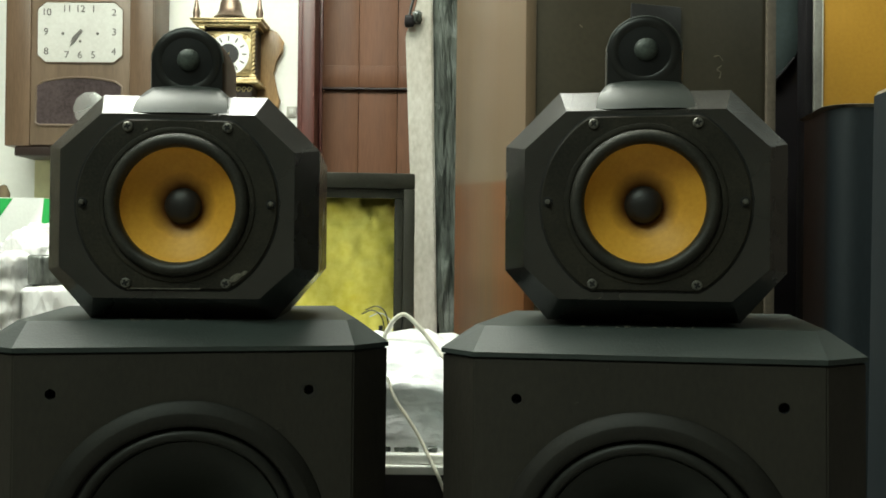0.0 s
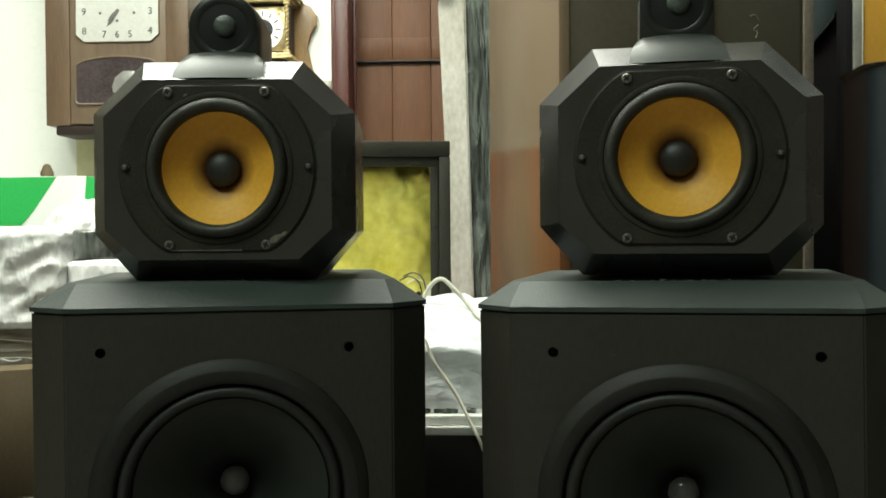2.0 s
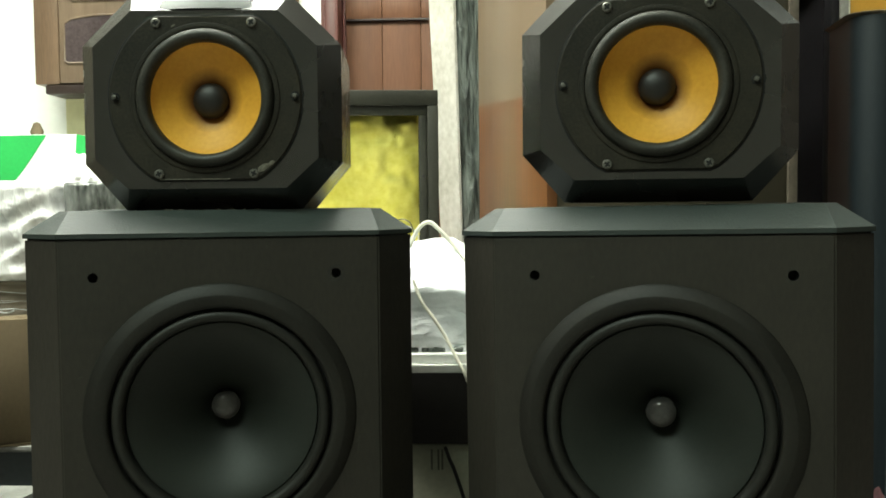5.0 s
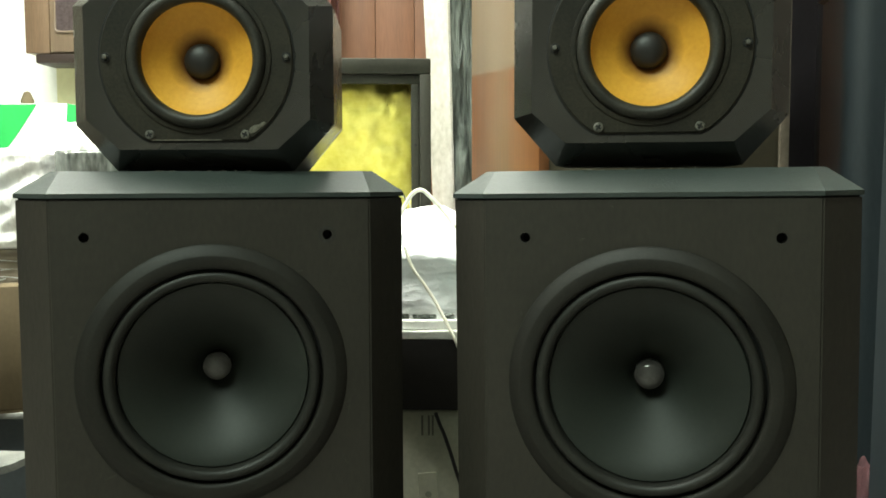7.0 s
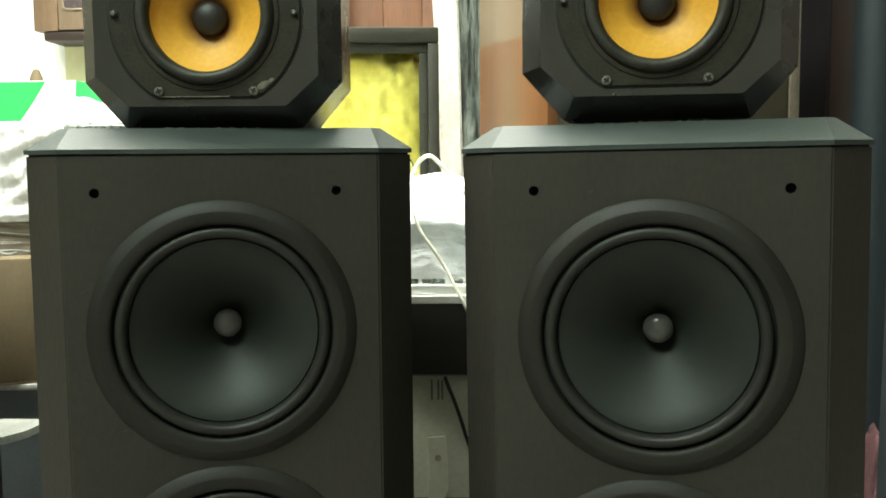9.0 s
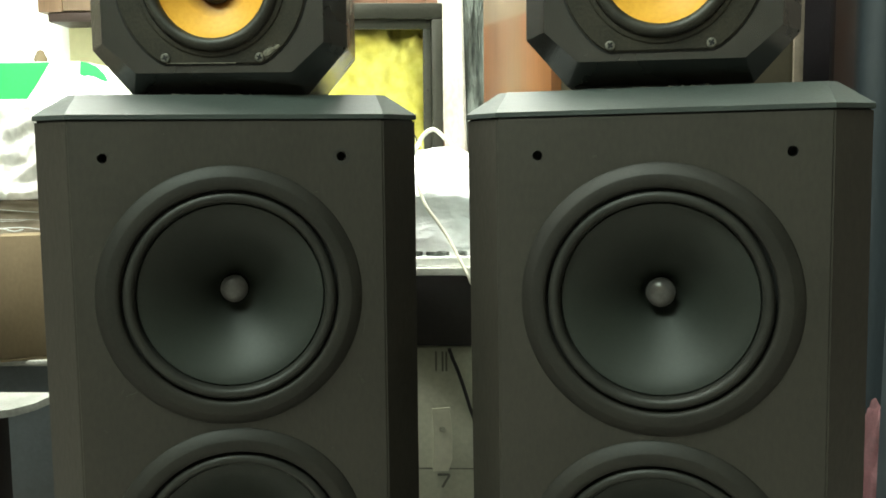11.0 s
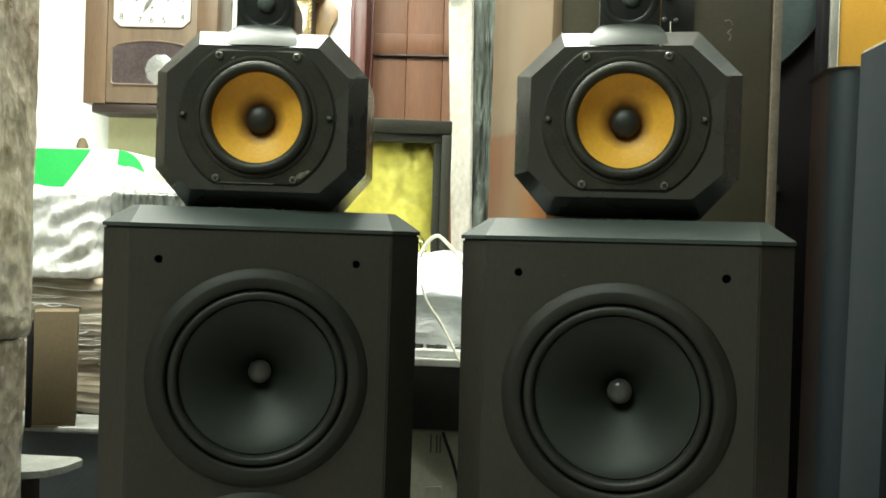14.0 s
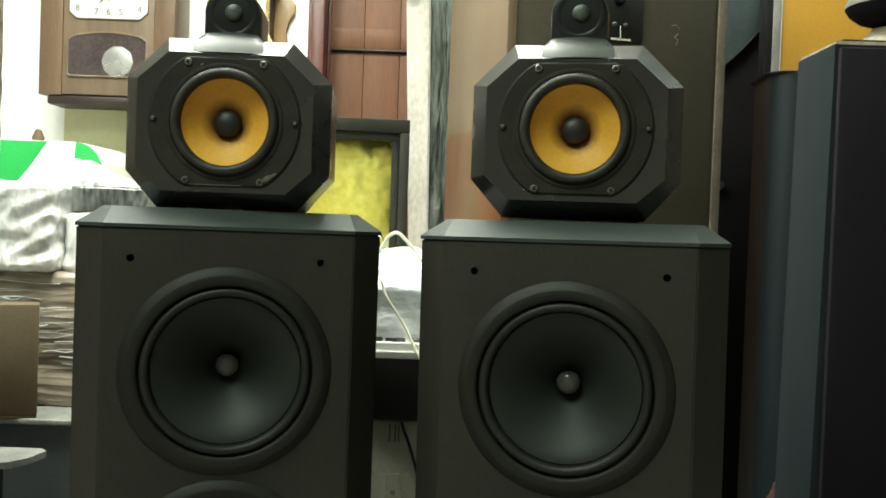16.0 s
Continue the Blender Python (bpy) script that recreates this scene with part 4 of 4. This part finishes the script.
def ornate_clock():
    """Small bracket clock with barley-twist columns on a shaped wall board."""
    c = thing("ornate_clock", "ornate brass wall clock with twisted columns and bell", "clock", pose(-0.640, 2.70, 1.36))
    D = WALL_Y - 2.70
    side = [(0.080, -0.12), (0.110, -0.105), (0.128, -0.075), (0.136, -0.035), (0.120, 0.005), (0.112, 0.045), (0.122, 0.085), (0.143, 0.110), (0.145, 0.140), (0.126, 0.168), (0.095, 0.180)]
    outl = side + [(-x, z) for x, z in side[::-1]]
    part("wall_board", prism(outl, D - 0.022, D - 0.001, 0.003), M_ORNWOOD, c, "honey wood board with wavy outline")
    part("case", box(-0.078, 0.078, 0.005, D - 0.023, 0.012, 0.160, 0.002), M_CLOCKDARK, c, "dark case")
    for z0, z1, w, name in ((0.160, 0.168, 0.088, "cornice"), (0.1685, 0.176, 0.100, "cornice"), (0.1765, 0.181, 0.106, "cornice"), (0.002, 0.0115, 0.086, "base"), (-0.006, 0.0015, 0.094, "base")):
        part(name, box(-w, w, -0.022 - (w - 0.086) * 0.6, D - 0.023, z0, z1, 0.0015), M_BRASS, c)
    bm = box(-0.070, 0.070, -0.006, D - 0.03, -0.046, -0.0065, 0.004)
    part("under_panel", bm, M_CLOCKDARK, c)
    for k in range(9):
        x = -0.064 + 0.016 * k
        part("scroll", tube([(x + 0.0075 * math.cos(a) * (1 - a / 9), -0.009, -0.022 + 0.010 * math.sin(a) * (1 - a / 9)) for a in [0.45 * j for j in range(16)]], 0.0016, 6), M_BRASS, c, "pierced brass scroll")
    for x in (-0.074, 0.074):
        bm = bmesh.new()
        for ph in (0, math.pi):
            h = tube([(x + 0.0032 * math.cos(z * 260 + ph), -0.012 + 0.0032 * math.sin(z * 260 + ph), 0.018 + z) for z in [0.136 * j / 60 for j in range(61)]], 0.0040, 7)
            join(bm, h)
        part("column", bm, M_BRASS, c, "barley-twist brass column", None, 60)
        for z0, z1 in ((0.0118, 0.020), (0.152, 0.1598)):
            part("capital", box(x - 0.009, x + 0.009, -0.021, -0.003, z0, z1, 0.0015), M_BRASS, c)
    part("spandrel_plate", box(-0.066, 0.066, 0.0010, 0.0046, 0.0200, 0.1500, 0.001), M_BRASS, c, "worn gilt plate behind the dial")
    for x in (-0.050, 0.050):
        for z in (0.033, 0.134):
            part("spandrel_scroll", tube([(x + 0.010 * math.cos(a) * (1 - a / 9), -0.0005, z + 0.010 * math.sin(a) * (1 - a / 9)) for a in [0.45 * j for j in range(16)]], 0.0022, 6), M_BRASS, c, "raised gilt scroll")
    dl = part("dial", lathe([(0.0605, -0.0025), (0.0605, -0.0035), (0.0590, -0.0045), (0, -0.0045)], 56), M_WHITEPRINT, c, "white chapter ring", pose(0, 0.003, 0.083), 30)
    part("dial_centre", lathe([(0.030, 0), (0.030, -0.0012), (0, -0.0016)], 40), M_TERMINAL, dl, "black dial centre", pose(0, -0.0046, 0))
    for k in range(12):
        a = radians(30 * k)
        b = box(-0.0019, 0.0019, -0.0054, -0.0044, 0.039, 0.053)
        part("hour_bar", b, M_INK, dl, "", pose(0, 0, 0, 0, 30 * k, 0), None)
    for ln, ang in ((0.030, 215), (0.042, 210)):
        part("pointer", prism([(-0.0016, -0.005), (0.0016, -0.005), (0.0024, ln * 0.6), (0, ln), (-0.0024, ln * 0.6)], -0.0078, -0.0070), M_BRASS, dl, "brass pointer", pose(0, 0, 0, 0, ang, 0), None)
    part("bell", turned([(0.0, 0.262), (0.006, 0.262), (0.010, 0.254), (0.024, 0.248), (0.030, 0.236), (0.033, 0.215), (0.040, 0.200), (0.049, 0.193), (0.048, 0.190), (0.030, 0.192), (0.0, 0.196)], 40), M_COPPER, c, "bronze bell on top", pose(0.0, 0.02, 0))
    part("bell_stand", box(-0.030, 0.030, -0.008, 0.045, 0.1815, 0.187, 0.002), M_BRASS, c)
    for x in (-0.092, 0.092):
        part("finial", turned([(0.0105, 0.1815), (0.0085, 0.190), (0.011, 0.198), (0.0075, 0.215), (0.0035, 0.240), (0, 0.258)], 16), M_COPPER, c, "pointed finial", pose(x, -0.012, 0))
    return c


ornate_clock()
sw = thing("wall_switch", "small pale switch plate on the white wall", "switch", pose(-0.468, WALL_Y, 1.292))
part("switch_plate", box(-0.018, 0.012, -0.007, -0.0005, -0.016, 0.016, 0.003), M_PLAIN, sw)
part("switch_rocker", box(-0.009, 0.003, -0.010, -0.0072, -0.009, 0.009, 0.002), M_DIAL, sw)


# ---- stacked goods beside the left wall ----
gb = thing("green_banner_box", "carton printed in green with a white swoosh", "box", pose(-1.72, 2.45, 0.0))
soft = [(0.0, 0.0), (0.740, 0.0), (0.740, 0.915), (0.735, 0.945), (0.722, 0.970), (0.702, 0.990), (0.680, 1.000), (0.655, 1.004), (0.0, 1.005)]
part("carton_body", prism(soft, 0, 0.30, 0.003), M_WHITEPRINT, gb, "white printed carton with a slumped corner")
edge = [(0.476 + 0.098 * u ** 0.88, 0.872 + 0.130 * u) for u in [k / 10 for k in range(11)]]
part("green_field", prism([(0.0, 0.872)] + edge + [(0.0, 1.0020)], -0.0022, -0.0006), M_GREEN, gb, "green printed field", None, 20)
part("green_field", prism([(0.640, 0.905), (0.652, 0.938), (0.658, 1.0035), (0.680, 0.9993), (0.7015, 0.9893), (0.7213, 0.9695), (0.7343, 0.9448), (0.739, 0.915), (0.700, 0.905)], -0.0022, -0.0006), M_GREEN, gb, "green printed field", None, 20)
solo("small_brown_figurine", turned([(0.016, 0), (0.018, 0.012), (0.012, 0.026), (0.009, 0.034), (0, 0.038)], 20), M_CARTON, "small brown knob-shaped object on the carton", "ornament", pose(-1.205, 2.52, 1.006))

st = thing("wrapped_stack", "stack of brown cartons wrapped in shiny stretch film", "wrapped boxes")
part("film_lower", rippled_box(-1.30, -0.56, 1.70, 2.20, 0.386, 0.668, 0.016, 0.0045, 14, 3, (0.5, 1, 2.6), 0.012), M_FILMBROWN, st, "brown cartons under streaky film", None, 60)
part("film_upper", rippled_box(-1.33, -0.790, 1.68, 2.20, 0.669, 0.858, 0.008, 0.0095, 11, 7, (0.45, 0.6, 1.7), 0.014, 27, 0.05), M_FILMWHITE, st, "white load under crumpled film", None, 60)
part("film_middle", rippled_box(-0.789, -0.42, 1.725, 2.10, 0.669, 0.798, 0.012, 0.006, 9, 13, (1, 1, 1), 0.012), M_FILMWHITE, st, "white load under crumpled film", None, 60)
part("black_carton", rippled_box(-0.775, -0.42, 1.73, 2.08, 0.799, 0.853, 0.012, 0.0030, 16, 5, (1, 1, 2), 0.006), M_FILMBLACK, st, "black carton under film", None, 60)
# pale tubes stand in for the shine along the film's folds
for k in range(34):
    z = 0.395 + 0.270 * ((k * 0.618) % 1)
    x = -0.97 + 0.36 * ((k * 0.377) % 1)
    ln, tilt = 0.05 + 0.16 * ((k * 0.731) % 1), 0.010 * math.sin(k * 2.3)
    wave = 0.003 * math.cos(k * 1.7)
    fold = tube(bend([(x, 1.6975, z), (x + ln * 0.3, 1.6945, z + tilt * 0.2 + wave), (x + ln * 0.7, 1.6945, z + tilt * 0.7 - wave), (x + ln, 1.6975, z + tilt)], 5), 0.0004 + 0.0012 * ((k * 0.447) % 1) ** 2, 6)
    part("film_fold_shine", fold, M_FILMGREY, st, "film fold, its shine put into a pale colour")
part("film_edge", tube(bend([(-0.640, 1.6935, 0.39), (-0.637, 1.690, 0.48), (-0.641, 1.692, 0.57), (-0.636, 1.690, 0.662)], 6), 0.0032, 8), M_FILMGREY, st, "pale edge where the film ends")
# a sheet of film pulled up to a crooked peak over the black carton
mound = bmesh.new()
bmesh.ops.create_icosphere(mound, subdivisions=5, radius=1)
for v in mound.verts:
    c = v.co.copy()
    q = c * 2.0 + Vector((5, 2, 1))
    k = 1 + 0.20 * (1 - 2 * abs(noise.noise(q))) + 0.12 * (1 - 2 * abs(noise.noise(q * 2.4))) + 0.05 * noise.noise(q * 6)
    tent = 1 - abs(c.x + 0.36) / (0.64 if c.x < -0.36 else 1.36)
    v.co = Vector((-0.792 + 0.112 * c.x, 1.93 + 0.16 * c.y + 0.012 * noise.noise(q * 3), 0.855 + max(0.0, c.z) ** 0.45 * 0.056 * max(0.0, tent) * k))
part("film_mound", mound, M_FILMWHITE, st, "peak of loose crumpled film", None, 50)

rack = thing("low_rack", "low rack with chipped white shelf boards", "shelf")
part("shelf_board", box(-1.30, -0.60, 1.572, 2.25, 0.374, 0.385, 0.002), M_WORNWHITE, rack, "chipped white shelf board")
part("shelf_body", box(-1.28, -0.605, 1.585, 2.22, 0.0, 0.3735, 0.003), M_SKYBLUEDARK, rack, "dark body of the rack")

ct = thing("cardboard_box", "plain brown cardboard carton standing upright", "box", pose(-0.770, 1.585, 0.3852, 0, 0, 24))
part("carton_body", box(-0.080, 0.0, 0, 0.07, 0.006, 0.226, 0.002), M_CARTON, ct)
part("carton_flap", box(-0.079, -0.001, 0.001, 0.069, 0.0, 0.0058, 0.001), M_CARTON, ct)
# added black strip: the dark gap at the carton's left, put in as colour
part("gap_strip", box(-0.092, -0.0805, 0.001, 0.07, 0.0, 0.205, 0.001), M_BLACK, ct, "black strip standing in for the dark gap beside the carton")

lo = thing("rounded_board", "white board with a rounded corner on a dark stand", "board")
rb = [(-1.02, 1.205), (-0.74, 1.206), (-0.675, 1.210), (-0.650, 1.222), (-0.632, 1.255), (-0.625, 1.300), (-0.640, 1.316), (-1.02, 1.316)]
part("board_top", loft([[(x, y, 0.383) for x, y in rb], [(x, y, 0.394) for x, y in rb]]), M_WORNWHITE, lo, "chipped white board")
part("stand", box(-1.00, -0.70, 1.225, 1.31, 0.0, 0.3825, 0.004), M_BLACK, lo, "black stand")

pl = thing("wrapped_pillar", "upright carton in cloudy bubble film, brown underneath", "wrapped box")
part("film_upper", rippled_box(-0.95, -0.662, 0.98, 1.20, 0.608, 1.60, 0.018, 0.0022, 12, 21, (1, 1, 1), 0.012), M_PILLARFILM, pl, "brown board under cloudy film", None, 60)
part("film_lower", rippled_box(-0.95, -0.672, 0.985, 1.20, 0.0, 0.6075, 0.020, 0.0022, 12, 23, (1, 1, 1), 0.010), M_PILLARFILM, pl, "brown board under cloudy film", None, 60)


# ---- the far side: tall dark speakers, orange board ----
def tower(x, y, w, d, h, yaw, label, pod):
    t = thing("tower_loudspeaker", label, "loudspeaker", pose(x, y, 0, 0, 0, yaw), "tall dark loudspeakers")
    plan = [(0.0, 0.0), (w, 0.0), (w, d), (0.02, d), (0.006, d - 0.006), (0.0, d - 0.02)]
    foot = [(a - (0.012 if a < 0.03 else 0.0), b) for a, b in plan]
    part("body", loft([[(a, b, 0.0) for a, b in foot], [(a, b, h - 0.006) for a, b in plan]]), M_TOWERBLUE, t, "blue-grey lacquered cabinet, wider at its foot")
    # front panel in a darker colour than the blue-grey body
    part("front_dark", box(0.004, w - 0.004, -0.014, -0.0005, 0.03, h - 0.012, 0.004), M_TOWERDARK, t, "dark panel on the front")
    cap = [(a * 1.0, b) for a, b in plan]
    part("top_plate", loft([[(a, b, h - 0.0058) for a, b in cap], [(a + 0.004 * (1 if a < 0.03 else -1), b + 0.003 * (1 if b < 0.03 else -1), h) for a, b in cap]]), M_TOWERTOP, t, "worn top edge")
    part("top_inlay", box(0.016, w - 0.010, 0.010, d - 0.012, h - 0.0005, h + 0.0042, 0.001), M_BLACK, t, "dark inlay on the top")
    if pod:
        part("pod_base", turned([(0.0, h), (0.052, h), (0.050, h + 0.010), (0.040, h + 0.020), (0.030, h + 0.032), (0.0, h + 0.037)], 40), M_TOWERTOP, t, "pale foot under the pod", pose(0.112, 0.06, 0.0005))
        q = [(0.0, 0.0), (0.030, 0.001), (0.052, 0.007), (0.066, 0.018), (0.072, 0.028)]
        part("pod", turned([(r, h + 0.038 + z) for r, z in q], 48), M_TOWERDARK, t, "dark rounded pod", pose(0.114, 0.06, 0))
        # paler grey on the pod's upper half paints the light on its top
        part("pod_lit_top", turned([(r, h + 0.038 + z) for r, z in ((0.072, 0.0283), (0.0725, 0.034), (0.066, 0.046), (0.045, 0.058), (0.0, 0.066))], 48), M_PODGREY, t, "domed top of the pod, its light put into a paler grey", pose(0.114, 0.06, 0))
    return t


tower(0.613, 1.180, 0.26, 0.170, 1.099, 0, "tall dark blue-grey loudspeaker with a rounded pod on top", True)


def round_tower():
    t = thing("tower_loudspeaker", "slim dark loudspeaker with rounded front corners", "loudspeaker", pose(0.670, 1.615, 0, 0, 0, -6), "tall dark loudspeakers")
    r, w, d, h = 0.045, 0.215, 0.19, 1.130
    plan = [(r - r * math.cos(a), r - r * math.sin(a)) for a in [math.pi / 2 * k / 8 for k in range(9)]] + [(w, 0), (w, d), (0.012, d), (0.0, d - 0.012)]
    part("body", loft([[(a, b, 0) for a, b in plan], [(a, b, h - 0.006) for a, b in plan]]), M_TOWERBLUE, t, "dark blue-grey rounded cabinet", None, 35)
    part("top_plate", loft([[(a, b, h - 0.0058) for a, b in plan], [(a * 1.03 - 0.010, b * 1.03 - 0.004, h - 0.001) for a, b in plan], [(a * 1.03 - 0.008, b * 1.03 - 0.003, h) for a, b in plan]]), M_TOWERTOP, t, "thin worn top plate that juts out")
    return t


round_tower()

ob = thing("orange_board", "tall orange-yellow board with a pale metal edge", "board", pose(0.846, 2.10, 0))
part("board_face", box(0, 0.75, 0, 0.03, 0.0, 1.9, 0.002), M_ORANGE, ob, "orange-yellow face")
part("edge_trim", box(-0.0215, -0.0030, -0.004, 0.03, 0.0, 1.9, 0.002), M_PALETRIM, ob, "pale metal edge")
part("edge_strip", box(-0.0028, -0.0004, -0.003, 0.03, 0.0, 1.9), M_TAPE, ob, "thin cream edge strip")
part("dark_post", box(-0.0400, -0.0220, 0.0, 0.05, 0.0, 1.9, 0.004), M_BLACK, ob, "black post")

cv = thing("dark_cabinet", "black cabinet half hidden under a slate-blue cover", "cabinet", pose(0.60, 2.25, 0))
part("body", box(0.0, 0.75, 0.02, 0.45, 0, 1.75, 0.006), M_BLACK, cv)
drape = [(0.0, 1.16)] + [(0.02 + 0.22 * s, 1.190 + 0.16 * s ** 1.8) for s in [k / 10 for k in range(11)]] + [(0.26, 1.40), (0.26, 1.755), (0.0, 1.755)]
part("cover", prism(drape, 0.006, 0.019, 0.002), M_BLUECLOTH, cv, "slate-blue cover with a curved hem")
part("hem_cord", tube([(x, 0.004, z) for x, z in drape[:12]], 0.0035, 8), M_BLACK, cv, "dark hem cord")
part("dial_knob", lathe([(0.012, 0.02), (0.011, 0.008), (0, 0.007)], 24), M_SKYBLUEDARK, cv, "small round knob", pose(0.155, 0, 0.935))

rc = bmesh.new()
bmesh.ops.create_icosphere(rc, subdivisions=4, radius=1)
for v in rc.verts:
    h = 1 + 0.22 * noise.noise(v.co * 3) + 0.1 * noise.noise(v.co * 8)
    v.co = Vector((0.668 + (0.036 - 0.018 * v.co.z) * v.co.x * h, 1.50 + 0.06 * v.co.y * h, max(0.001, 0.155 + 0.170 * v.co.z * h)))
solo("red_cloth", rc, M_RED, "crumpled red cloth bundle on the floor", "cloth", smooth=70)

sheet = prism([(0.560, 0.002), (0.640, 0.002), (0.606, 0.262), (0.597, 0.286)], 1.425, 1.428)
solo("paper_sheet", sheet, M_WHITEPRINT, "white paper sheet standing on edge beside the red cloth", "paper", smooth=20)
